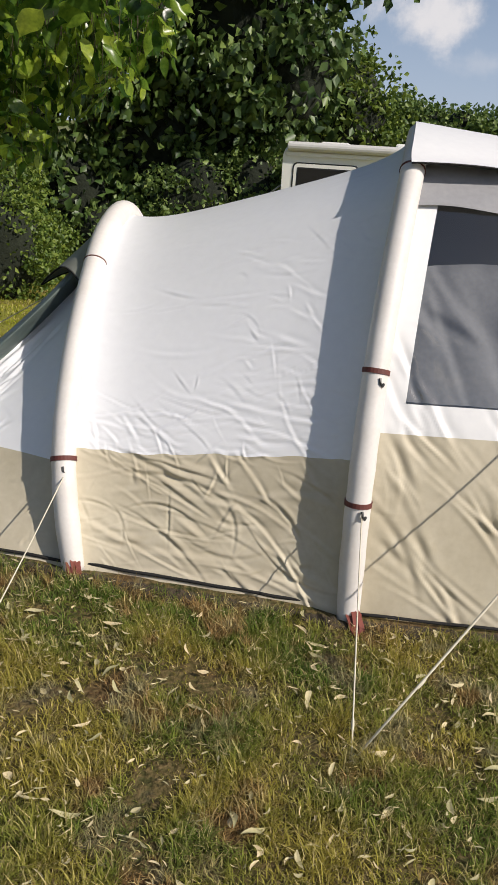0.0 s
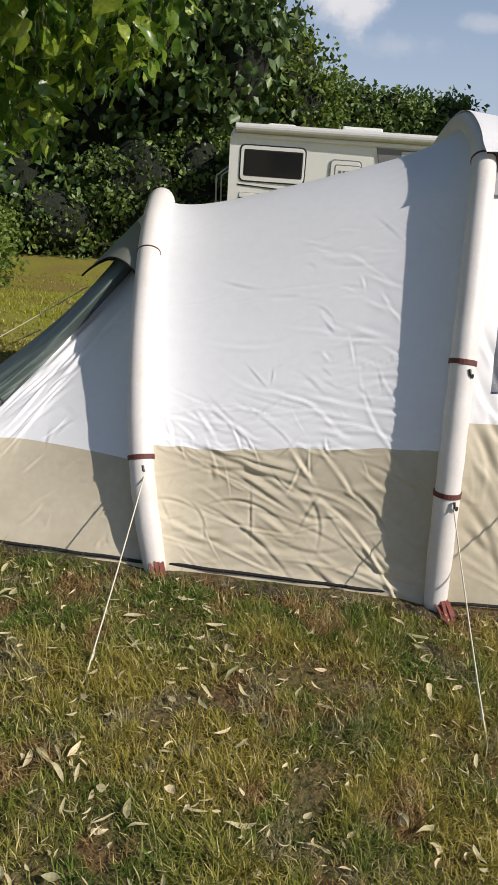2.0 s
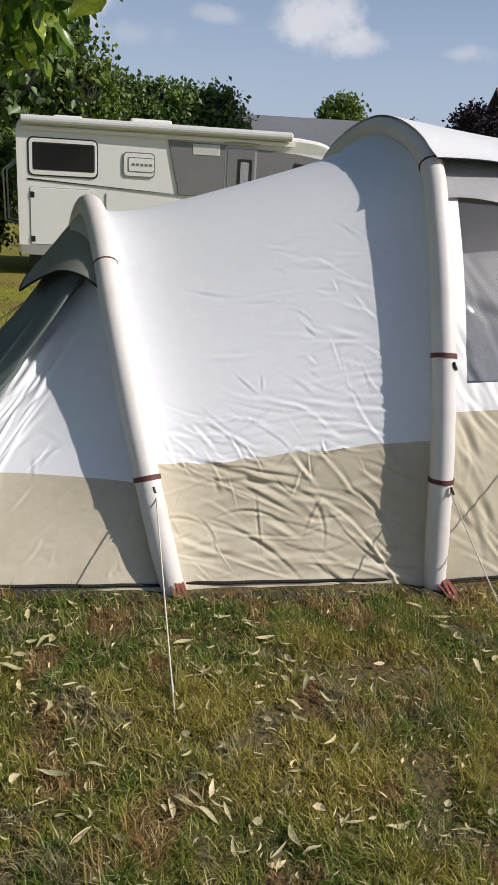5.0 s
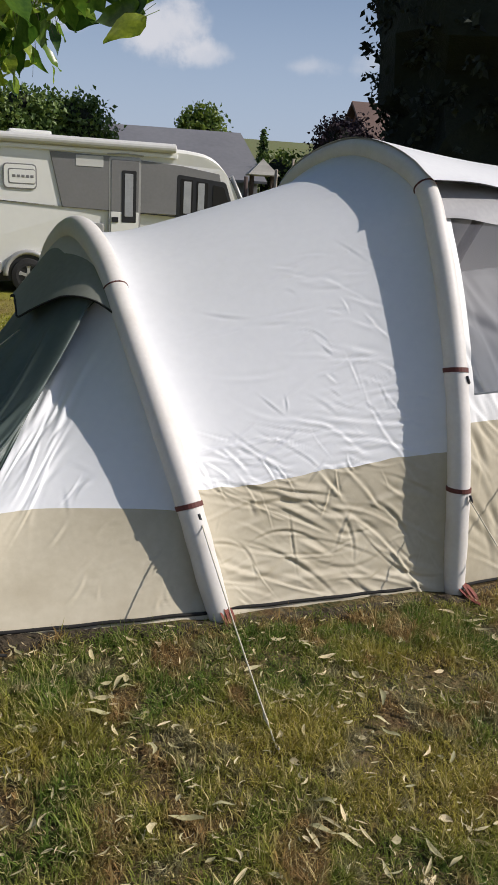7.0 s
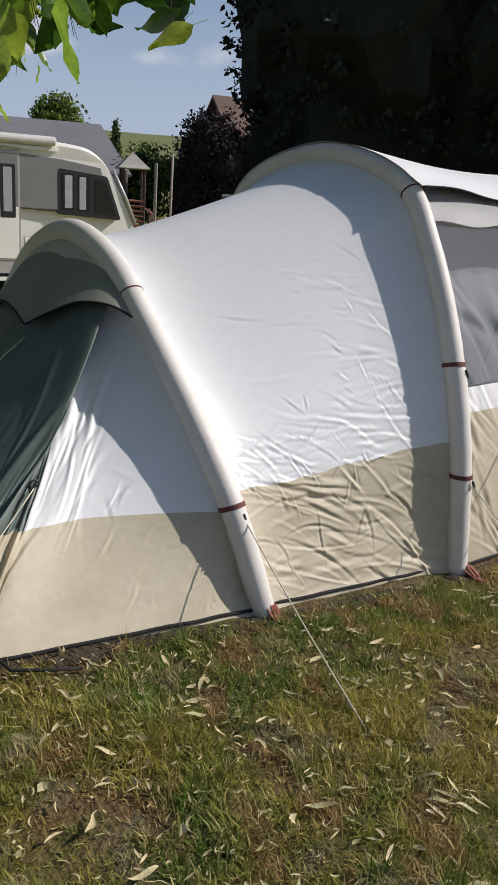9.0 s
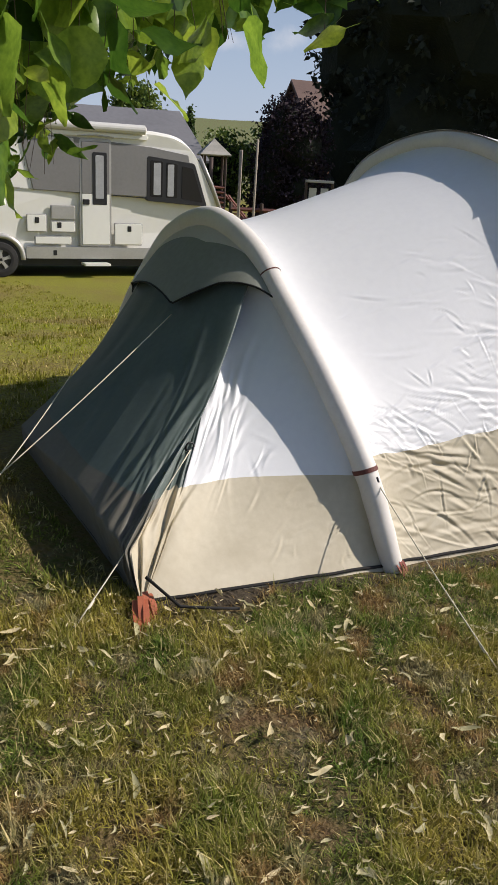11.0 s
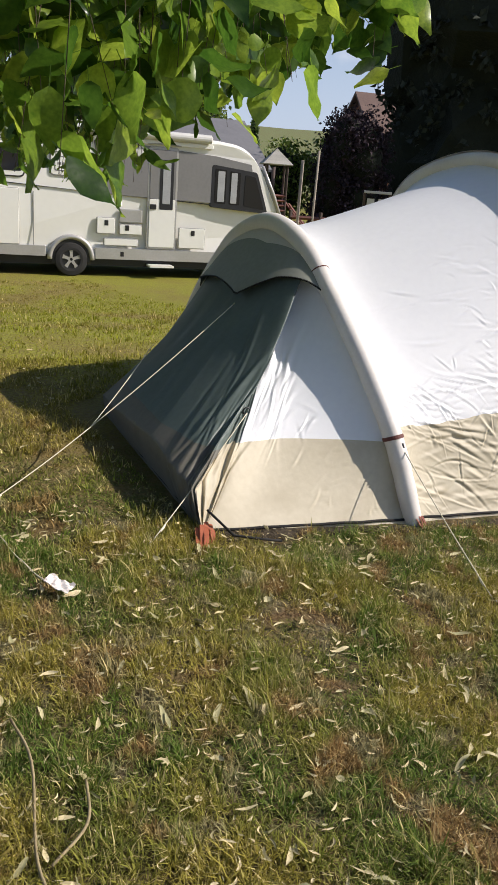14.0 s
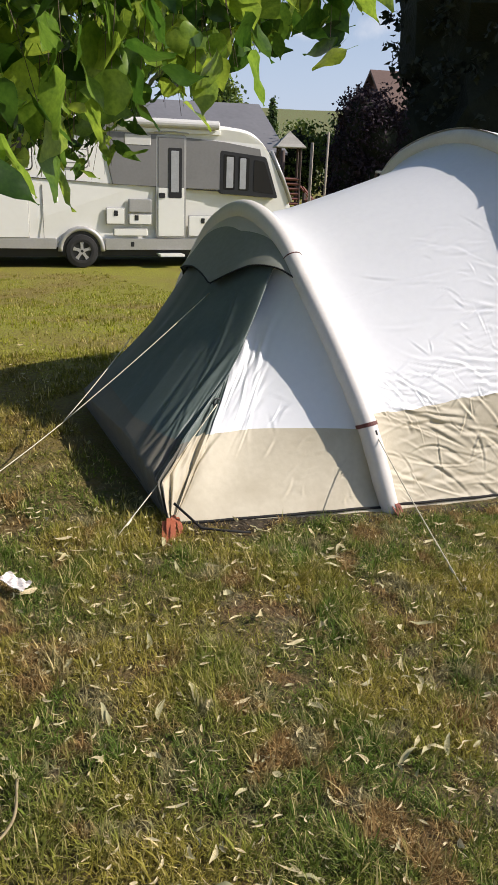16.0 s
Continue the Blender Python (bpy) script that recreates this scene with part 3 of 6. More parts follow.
# colour seam of the lower wall follows one height
edge_z, ROW_SEAM = 0.525, 66
for i in range(NU):
    col = P[i].copy()
    under = np.nonzero(col[:, 2] < edge_z)[0]
    k = int(under[0]) if len(under) else NW - 1
    cut = 0.002 if k == 0 else w[k - 1] + (w[k] - w[k - 1]) * (col[k - 1, 2] - edge_z) / max(1e-6, col[k - 1, 2] - col[k, 2])
    cut = min(max(cut, 0.002), 0.998)
    w_new = np.r_[np.linspace(0, cut, ROW_SEAM + 1), np.linspace(cut, 1, NW - ROW_SEAM)[1:]]
    for j in range(3):
        P[i, :, j] = np.interp(w_new, w, col[:, j])
seam_col = P[I_SEAM]
loop_at = seam_col[int(np.argmin(np.abs(seam_col[:, 2] - 0.645)))]
idx = np.arange(NU * NW).reshape(NU, NW)
quads = np.stack([idx[:-1, :-1], idx[1:, :-1], idx[1:, 1:], idx[:-1, 1:]], -1).reshape(-1, 4)
flat = P.reshape(-1, 3)
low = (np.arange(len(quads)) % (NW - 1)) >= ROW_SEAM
# past the corner the cloth switches to its shaded copies
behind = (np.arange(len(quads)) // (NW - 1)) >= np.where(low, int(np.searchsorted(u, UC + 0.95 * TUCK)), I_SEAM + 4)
for nm, mask, mat_, lab in (("side_mud_wall", low & ~behind, M_MUD, "beige lower wall of the back bay"), ("rear_mud_wall", low & behind, M_REARMUD, "lower wall of the back, shade put into its brown-grey"), ("side_fly", ~low & ~behind, M_FLY, "pale grey side fabric of the back bay"), ("rear_fly", ~low & behind, M_REAR, "back fabric, shade put into its grey-green")):
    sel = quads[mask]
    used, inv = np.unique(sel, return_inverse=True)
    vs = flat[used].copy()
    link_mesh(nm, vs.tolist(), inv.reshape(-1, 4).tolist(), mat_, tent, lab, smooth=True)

# hood over the rear vent, with its dark hem drawn to a point
HN, HW = 60, 24
hu = np.linspace(0.30, 0.72, HN)
top = arch_at(0, hu)
tip = np.array([-1.03, 4.29, 1.085])
reach = np.interp(hu, [0.30, 0.36, 0.42, 0.48, 0.52, 0.56, 0.62, 0.72], [0.0, 0.09, 0.20, 0.36, 0.325, 0.29, 0.25, 0.10])
ub = np.interp(hu, [0.0, 0.36, 0.64, 1.0], [0, UC, 1 - UC, 1])
base = np.stack([np.interp(ub, [0, UC, 1 - UC, 1], [c[k] for c in CORNER]) for k in range(3)], -1)
base[:, 2] += np.interp(ub, [0, UC, 1 - UC, 1], [0.05, 0.25, 0.13, 0])
hw = np.linspace(0, 1, HW)
H = top[:, None, :] + (base - top)[:, None, :] * (hw[None, :, None] * reach[:, None, None])
H[..., 0] -= 0.012 * hw[None, :] * (reach / 0.3)[:, None]
H[..., 2] += 0.020 - 0.010 * hw[None, :]
# rows by the beam stay white, the lower rows take the shaded tone
H_WHITE = 8
sheet("beam_sleeve", H[:, :H_WHITE], M_SLEEVE, tent, "thin white sleeve behind the low beam")
sheet("vent_hood", H[:, H_WHITE - 1:], M_HOOD, tent, "hood over the back vent, shade put into its grey")
tube_part("hood_hem", H[:, -1].tolist(), 0.005, M_HEM, tent, "dark hem of the hood", sides=6)

# --- front bay beside the second beam: roof, grey strip, window wall
sb3 = share_at_height(2, 0.72)
NVF = 210
vf = np.linspace(0, 1, NVF)
s_top = share_at_height(1, 1.80)
NB2, NM2 = 90, 110
r2 = np.r_[np.linspace(0, share_at_height(1, 0.80), NB2, endpoint=False), np.linspace(share_at_height(1, 0.80), s_top + 0.03, NM2)]
r3 = np.r_[np.linspace(0, share_at_height(2, 0.78), NB2, endpoint=False), np.linspace(share_at_height(2, 0.78), share_at_height(2, 1.80) + 0.03, NM2)]
A, B = arch_at(1, r2), arch_at(2, r3)
P = A[:, None, :] * (1 - vf)[None, :, None] + B[:, None, :] * vf[None, :, None]
P[..., 1] += 0.035
df = vf[None, :] * 1.9 + 0 * r2[:, None]
hf = np.r_[np.linspace(0, 0.76, NB2, endpoint=False), np.linspace(0.76, 1.85, NM2)][:, None] + 0 * df
wr = creases(df, hf, 34, 31, (0.05, 1.0), (0.05, 0.78), -44, 9, 0.24, 0.011, 0.0065)
wr += creases(df, hf, 16, 32, (0.02, 0.25), (0.4, 1.2), -55, 14, 0.12, 0.010, 0.006)
wr += creases(df, hf, 20, 33, (0.9, 1.8), (0.05, 0.7), 40, 12, 0.2, 0.018, 0.010)
n0 = np.cross(np.gradient(P, axis=0), np.gradient(P, axis=1))
flip = 1.0 if n0[20, 60, 1] < 0 else -1.0
P, nrm = cloth(P, flip * wr * (1 - (2 * vf - 1) ** 10)[None, :])
P0 = P
sheet("mud_wall", P, M_MUD, tent, "creased beige lower wall of the front bay", (0, NB2))
# window opening: columns v 0.085..0.92, rows of height 0.86..1.62 of the upper wall
up = P[NB2:]
hz = hf[NB2:, 0]
wi0, wi1 = np.searchsorted(vf, 0.075), np.searchsorted(vf, 0.92)
ri0, ri1 = np.searchsorted(hz, 0.855), np.searchsorted(hz, 1.60)
a, b = up.shape[:2]
idx = np.arange(a * b).reshape(a, b)
faces = [(idx[i, j], idx[i + 1, j], idx[i + 1, j + 1], idx[i, j + 1]) for i in range(a - 1) for j in range(b - 1) if not (ri0 <= i < ri1 and wi0 <= j < wi1)]
link_mesh("window_wall", up.reshape(-1, 3).tolist(), faces, M_ROOF, tent, "white wall panel round the window", smooth=True)
win = up[ri0:ri1 + 1, wi0:wi1 + 1].copy()
pane = sheet("window_pane", win, M_FILM, tent, "clear vinyl window")
pane.visible_shadow = False
split = int(win.shape[0] * 0.63)
cur = win[:split + 1].copy()
cv = np.linspace(0, 1, cur.shape[1])
cur[..., 1] += 0.03 + 0.004 * np.sin(cv * 52 + np.linspace(0, 7, cur.shape[0])[:, None]) + 0.009 * creases(np.linspace(0, 1.5, cur.shape[1])[None, :] + 0 * cur[..., 0], np.linspace(0, 0.5, cur.shape[0])[:, None] + 0 * cur[..., 0], 26, 41, (0, 1.5), (0, 0.5), -48, 14, 0.30, 0.022, 1.0)
cur[-1, :, 2] += 0.02 * np.sin(cv * 9)
sheet("window_curtain", cur, M_CURTAIN, tent, "sagging grey curtain behind the window")
tube_part("window_trim", [win[-1, j].tolist() for j in range(0, win.shape[1], 6)], 0.008, M_HEM, tent, "dark zip over the window", sides=6)
# roof over the front bay: a white flap that overhangs the wall
NR = 70
rr2, rr3 = np.linspace(s_top - 0.0, 1, NR), np.linspace(share_at_height(2, 1.80), 1, NR)
A, B = arch_at(1, rr2), arch_at(2, rr3)
vr = np.linspace(-0.012, 1, 60)
P = A[:, None, :] * (1 - vr)[None, :, None] + B[:, None, :] * vr[None, :, None]
outw = P - np.array([0, 4.33, 0.8])
outw[..., 0] = 0
outw /= np.linalg.norm(outw, axis=-1, keepdims=True)
P = P + outw * (0.058 - 0.035 * np.sin(np.pi * np.clip(vr, 0, 1))[None, :, None])
P[0] += np.array([0, -0.05, -0.015]) + np.stack([0 * vr, -0.01 * np.sin(vr * 14), 0.014 * np.sin(vr * 10)], -1)
sheet("roof_fly", P, M_ROOF, tent, "white roof flap that overhangs the front wall")
tube_part("roof_hem", P[0].tolist(), 0.004, M_HEM, tent, "dark hem of the roof flap", sides=5)
# grey strip under the flap: paints the shade of the overhang
g2 = np.linspace(share_at_height(1, 1.66), s_top + 0.025, 10)
g3 = np.linspace(share_at_height(2, 1.66), share_at_height(2, 1.80) + 0.025, 10)
A, B = arch_at(1, g2), arch_at(2, g3)
vg = np.linspace(0.02, 1, 60)
G = A[:, None, :] * (1 - vg)[None, :, None] + B[:, None, :] * vg[None, :, None]
G[..., 1] += 0.018
G[0, :, 2] += 0.012 * np.sin(vg * 17)
sheet("grey_strip", G, M_GREYBAND, tent, "grey strip under the roof flap, painted for its shade")
# far wall and end wall close the bay
end = CURVE[2]
mid = np.array([end[:, 0].mean(), 4.35, -0.02])
ev = [tuple(p) for p in end] + [tuple(mid)]
link_mesh("end_wall", ev, [(i, i + 1, len(end)) for i in range(len(end) - 1)], M_FLY, tent, "pale end wall")
inner = arch_at(1, np.linspace(0.02, 0.98, 40))
inner[:, 0] += 0.05
c2 = np.array([0.75, 4.33, 0.05])
link_mesh("inner_divider", [tuple(p * 0.97 + c2 * 0.03) for p in inner] + [tuple(c2)], [(i, i + 1, 40) for i in range(39)], M_CURTAIN, tent, "dark inner sleeping-cabin wall")

# dark hem along the ground
for a_, b_ in ((arch_at(1, 0.0) + (0.04, 0.03, 0), arch_at(2, 0.0) + (0, 0.03, 0)), (arch_at(0, 0.0) + (0.05, 0.05, 0), arch_at(1, 0.0) + (-0.05, 0.07, 0)), (CORNER[1], arch_at(0, 0.0) + (-0.05, 0.05, 0)), (CORNER[1], CORNER[2]), (CORNER[2], CORNER[3])):
    pts = []
    for t in np.linspace(0, 1, 30):
        q = a_ * (1 - t) + b_ * t
        z = gz(q[0], q[1])
        pts.append((q[0], q[1] - 0.020 + 0.002 * math.sin(t * 23), max(z + 0.02, q[2] + 0.008) + 0.001 * math.sin(t * 31)))
    v_, f_ = tube(pts, 0.007, 6)
    link_mesh("ground_hem", v_, f_, M_HEM, tent, "black hem at the ground", smooth=True)


def strap(i, z, width=0.02):
    """Webbing round a beam, with a dark plastic hook that hangs under it."""
    s = share_at_height(i, z)
    p, q = Vector(arch_at(i, s - 0.004)), Vector(arch_at(i, s + 0.004))
    t = (q - p).normalized()
    c = (p + q) / 2
    side = t.cross(Vector((1, 0, 0))).normalized()
    up = t.cross(side)
    vs, fs = [], []
    N = 24
    for k in range(N):
        a = 2 * math.pi * k / N
        d = side * math.cos(a) + up * math.sin(a)
        for h, r in ((-width / 2, 0.051), (-width / 2, 0.0555), (width / 2, 0.0555), (width / 2, 0.051)):
            vs.append(c + t * (h + 0.006 * math.cos(a)) + d * r)
    for k in range(N):
        m_ = (k + 1) % N
        for j in range(4):
            fs.append((k * 4 + j, m_ * 4 + j, m_ * 4 + (j + 1) % 4, k * 4 + (j + 1) % 4))
    ob = link_mesh("strap", vs, fs, M_STRAP, tent, "red-brown webbing strap round the beam")
    front = c + Vector((0.01, -0.062, -0.012))
    v_, f_ = tube([front, front + Vector((0.003, -0.008, -0.018)), front + Vector((0.012, -0.006, -0.03)), front + Vector((0.016, 0.004, -0.024))], 0.006, 6)
    link_mesh("hook", v_, f_, M_HOOK, ob, "dark plastic hook")
    return front


hook_a1 = strap(0, 0.555)
hook_a2 = strap(1, 0.535)
hook_a2hi = strap(1, 1.035)
strap(0, 1.30, 0.006)
ring_at = Vector(arch_at(0, share_at_height(0, 0.96)))
tube_part("valve_tab", [ring_at + Vector((-0.030, -0.044, 0.004)), ring_at + Vector((-0.008, -0.056, 0.006)), ring_at + Vector((0.014, -0.054, 0.003))], [0.003, 0.006, 0.003], M_HOOK, tent, "small dark tab on the beam", sides=6)
strap(1, 1.80, 0.007)


def foot_tab(p, way, material, label, size=0.075):
    """Folded webbing loop that pegs a corner to the ground."""
    r = random.Random(int(abs(p[0]) * 1000))
    p, way = Vector(p), Vector(way).normalized()
    side = way.cross(Vector((0, 0, 1))).normalized()
    vs, fs = [], []
    for lay in range(3):
        n = 7
        o = side * (lay - 1) * 0.018
        for k in range(n):
            t = k / (n - 1)
            c = p + o + way * size * t * (1 + 0.2 * lay) + Vector((0, 0, 0.03 * (1 - t) + 0.012 * math.sin(3.1 * t + lay * 1.7) - 0.02 * t))
            for s_ in (-1, 1):
                for h in (0, 0.004):
                    vs.append(c + side * s_ * (0.009 + 0.004 * r.random()) + Vector((0, 0, h)))
        b0 = lay * n * 4
        for k in range(n - 1):
            i = b0 + k * 4
            for q in ((0, 1, 5, 4), (2, 6, 7, 3), (1, 3, 7, 5), (0, 4, 6, 2)):
                fs.append(tuple(i + j for j in q))
    return link_mesh("peg_loop", vs, fs, material, tent, label)


f1, f2 = arch_at(0, 0.0), arch_at(1, 0.0)
foot_tab((f1[0], f1[1] - 0.02, gz(f1[0], f1[1]) + 0.02), (0.4, -1, 0), M_LOOP, "dull red peg loop at the beam's foot", 0.038)
foot_tab((f2[0] + 0.01, f2[1] - 0.02, gz(f2[0], f2[1]) + 0.02), (0.25, -1, 0), M_LOOP, "dull red peg loop at the beam's foot", 0.085)
foot_tab((CORNER[1][0], CORNER[1][1] - 0.02, gz(-1.8, 3.2) + 0.02), (-0.15, -1, 0), M_ORANGE, "orange-red peg loop at the back corner", 0.07)
foot_tab((CORNER[1][0] - 0.035, CORNER[1][1] - 0.05, gz(-1.8, 3.2) + 0.025), (-0.45, -1, 0), M_ORANGE, "orange-red peg loop at the back corner", 0.10)


def guy(points, label, peg_at=None, r=0.0028):
    """A cord with a runner, and the steel peg that holds it."""
    g = empty("guy_line", label=label, category="guy line", group="guy lines of the tent")
    pts = []
    for a_, b_ in zip(points[:-1], points[1:]):
        a_, b_ = Vector(a_), Vector(b_)
        for t in np.linspace(0, 1, 10):
            pts.append(a_.lerp(b_, t) - Vector((0, 0, 0.01 * math.sin(math.pi * t))))
    tube_part("cord", pts, r, M_ROPE, g, sides=6)
    if peg_at:
        p = Vector(peg_at)
        way = (Vector(points[-2]) - p)
        way.z = 0
        way.normalize()
        v_, f_ = tube([p - way * -0.03 - Vector((0, 0, 0.06)), p + Vector((0, 0, 0.012)), p - way * 0.012 + Vector((0, 0, 0.02)), p - way * 0.02 + Vector((0, 0, 0.008))], 0.003, 6)
        link_mesh("peg", v_, f_, M_STEEL, g, "bent steel peg")
        a_ = Vector(points[-2])
        m_ = p.lerp(a_, 0.12)
        d = (a_ - p).normalized()
        v_, f_ = tube([m_ - d * 0.02, m_, m_ + d * 0.02], [0.004, 0.006, 0.004], 6)
        link_mesh("runner", v_, f_, M_ROPE, g)
    return g


guy([hook_a1 + Vector((0.01, 0, -0.03)), (-0.853, 2.318, gz(-0.853, 2.318) + 0.01)], "cream guy line pegged in the grass beside the low beam", (-0.853, 2.318, gz(-0.853, 2.318)))
guy([hook_a2 + Vector((0.0, 0, -0.02)), (0.433, 2.128, gz(0.433, 2.128) + 0.01)], "cream guy line pegged in front of the tall beam", (0.433, 2.128, gz(0.433, 2.128)))
guy([(2.10, 3.06, 1.78), (0.452, 2.135, gz(0.452, 2.135) + 0.01)], "cream guy line from the roof flap to a grass peg", (0.452, 2.135, gz(0.452, 2.135)), r=0.0045)
tube_part("guy_loop", [tuple(loop_at + np.array([0.02 * math.cos(a_) - 0.025, 0.0, 0.02 * math.sin(a_)])) for a_ in np.linspace(0, 2 * math.pi, 11)], 0.004, M_HOOK, tent, "dark cord loop on the corner seam", sides=6)
guy([tuple(loop_at + np.array([-0.045, -0.035, 0.0])), (-2.09, 3.18, gz(-2.09, 3.18) + 0.01)], "cream guy line from the back corner seam", (-2.09, 3.18, gz(-2.09, 3.18)))
guy([tuple(tip + np.array([-0.03, 0, -0.01])), (-2.03, 4.03, 0.50), (-2.66, 3.70, gz(-2.66, 3.70) + 0.01)], "cream guy line from the hood over the lawn", (-2.66, 3.70, gz(-2.66, 3.70)))
guy([(-1.36, 4.72, 0.76), (-2.03, 4.03, 0.50)], "short cream cord tied to the hood line")
guy([(x, y, gz(x, y) + 0.035) for x, y in ((-2.665, 3.70), (-2.68, 3.50), (-2.68, 3.30), (-2.66, 3.12), (-2.62, 2.95))], "slack cream cord lying in the grass")
# dark elastic at the back corner
el = empty("bungee_cord", label="black elastic cord lying at the tent's back corner", category="cord")
tube_part("cord", [(-1.79, 3.22, 0.32), (-1.70, 3.12, 0.22), (-1.58, 3.08, gz(-1.58, 3.08) + 0.02), (-1.48, 3.05, gz(-1.48, 3.05) + 0.012)], 0.006, M_HEM, el, sides=6)


def paper_scrap():
    r = random.Random(5)
    bm = bmesh.new()
    bmesh.ops.create_grid(bm, x_segments=9, y_segments=7, size=0.5)
    for v_ in bm.verts:
        n = noise.noise(v_.co * 5) * 0.03
        v_.co = Vector((v_.co.x * 0.105, v_.co.y * 0.058, 0.5 * n + 0.022 + 0.02 * abs(v_.co.x)))
    bmesh.ops.solidify(bm, geom=bm.faces[:], thickness=0.003)
    ob = part("paper_scrap", bm, M_PAPER)
    ob.matrix_world = pose(-2.60, 2.90, gz(-2.60, 2.90) + 0.030, 14, 4, 0) @ pose(0, 0, 0, 0, 0, 128)
    return tagged(ob, "crumpled pale paper tag lying in the grass", "litter")


paper_scrap()
# thin fallen twigs close to the path
for k, pts in enumerate(([(-2.97, 2.25), (-2.99, 2.05), (-3.04, 1.74), (-3.05, 1.55)], [(-3.03, 1.72), (-2.93, 1.80), (-2.84, 1.95)])):
    curve_ = catmull(np.array([(x + 0.02 * math.sin(j * 2.1), y, gz(x, y) + 0.036 + 0.008 * (j % 2)) for j, (x, y) in enumerate(pts)]), 6)
    tw = tube_part("fallen_twig", curve_.tolist(), 0.0045, M_TWIG, sides=5)
    tagged(tw, "thin dry twig lying in the grass", "twig", "fallen twigs")

# ---- the motorhome ----
VO, VA = Vector((5.2, 17.3, 0)), radians(-11)
VD, VB = Vector((math.cos(VA), math.sin(VA), 0)), Vector((-math.sin(VA), math.cos(VA), 0))
VG = -0.53


def vp(s, z, d=0.0):
    """A place on the motorhome: s metres along its side, z up, d metres in from the side (minus: proud of it)."""
    p = VO + VD * s + VB * d
    return Vector((p.x, p.y, z))


van = empty("motorhome", label="white and grey motorhome parked on the lawn", category="motorhome")


def rounded(poly, r, n=5):
    """A polygon with rounded corners."""
    res = []
    m = len(poly)
    for i in range(m):
        a, b, c = (Vector((*poly[(i + k) % m], 0)) for k in (-1, 0, 1))
        rr = r[i] if isinstance(r, (list, tuple)) else r
        if rr <= 0:
            res.append((b.x, b.y))
            continue
        p, q = b + (a - b).normalized() * min(rr, (a - b).length * 0.45), b + (c - b).normalized() * min(rr, (c - b).length * 0.45)
        for k in range(n + 1):
            t = k / n
            w_ = p * (1 - t) ** 2 + b * 2 * t * (1 - t) + q * t * t
            res.append((w_.x, w_.y))
    return res


def plate(name, poly, d0, d1, material, parent=van, label="", taper=0.0):
    """A slab of the given outline (s, z) between the depths d0 (outer) and d1, with a chamfered outer rim."""
    n = len(poly)
    cs, cz = sum(p[0] for p in poly) / n, sum(p[1] for p in poly) / n
    vs = []
    ch = min(0.012, abs(d1 - d0) * 0.5)
    rings = [(d0, ch), (d0 + ch, 0.0), (d1, 0.0)]
    for d, inset in rings:
        for s, z in poly:
            l = math.hypot(s - cs, z - cz) + 1e-6
            k = max(0.0, (l - inset) / l)
            vs.append(vp(cs + (s - cs) * k, cz + (z - cz) * k, d))
    fs = [tuple(range(n))]
    for r_ in range(2):
        for i in range(n):
            j = (i + 1) % n
            fs.append((r_ * n + j, r_ * n + i, (r_ + 1) * n + i, (r_ + 1) * n + j))
    fs.append(tuple(2 * n + i for i in reversed(range(n))))
    return link_mesh(name, vs, fs, material, parent, label)


def rect(s0, s1, z0, z1, r=0.03):
    return rounded([(s0, z0), (s1, z0), (s1, z1), (s0, z1)], r)


# body shell: side outline carried across the width, rounded along the roof edge
side_poly = rounded([(-4.88, -0.08), (2.55, -0.08), (2.72, 0.55), (2.55, 1.02), (1.95, 2.12), (1.55, 2.46), (0.9, 2.53), (-4.84, 2.53), (-4.90, 2.40)], [0.05, 0.15, 0.25, 0.2, 0.35, 0.3, 0.1, 0.06, 0.06], 6)
n = len(side_poly)
vs, fs = [], []
WID = 2.28
levels = [(0.0, 0.07), (0.02, 0.025), (0.07, 0.0), (WID - 0.07, 0.0), (WID - 0.02, 0.025), (WID, 0.07)]
for d, drop in levels:
    for s, z in side_poly:
        top_k = max(0.0, (z - 1.9) / 0.6)
        front_k = max(0.0, (s - 1.0) / 1.7)
        dd = d + (front_k ** 2) * 0.22 * (1 if d < WID / 2 else -1)
        vs.append(vp(s, z - drop * top_k, dd))
fs.append(tuple(reversed(range(n))))
for l in range(len(levels) - 1):
    for i in range(n):
        j = (i + 1) % n
        fs.append((l * n + i, l * n + j, (l + 1) * n + j, (l + 1) * n + i))
fs.append(tuple((len(levels) - 1) * n + i for i in range(n)))
link_mesh("body", vs, fs, M_VAN, van, "white painted body shell")


def stripe_z(s):
    return 1.42 - 0.058 * (s + 4.7)


plate("grey_panel", [(-1.62, stripe_z(-1.62)), (1.95, stripe_z(1.95) + 0.12), (1.75, 2.08), (0.9, 2.20), (-0.7, 2.30), (-1.86, 2.32)], -0.006, 0.02, M_VANGREY, label="grey side graphic panel")
plate("pinstripe", [(-4.7, stripe_z(-4.7) - 0.03), (2.1, stripe_z(2.1) + 0.06), (2.1, stripe_z(2.1) + 0.10), (-1.6, stripe_z(-1.6) + 0.012), (-4.7, stripe_z(-4.7))], -0.009, 0.02, M_BLACK, label="thin dark waistline stripe")
fr = plate("rear_window", rect(-4.68, -3.28, 1.47, 2.22, 0.12), -0.012, 0.02, M_BLACK, label="hinged window in a dark seal")
plate("window_frame", rect(-4.655, -3.305, 1.495, 2.195, 0.11), -0.018, 0.0, M_VAN, fr, "white window surround")
plate("window_seal", rect(-4.59, -3.34, 1.585, 2.125, 0.04), -0.022, 0.0, M_BLACK, fr)
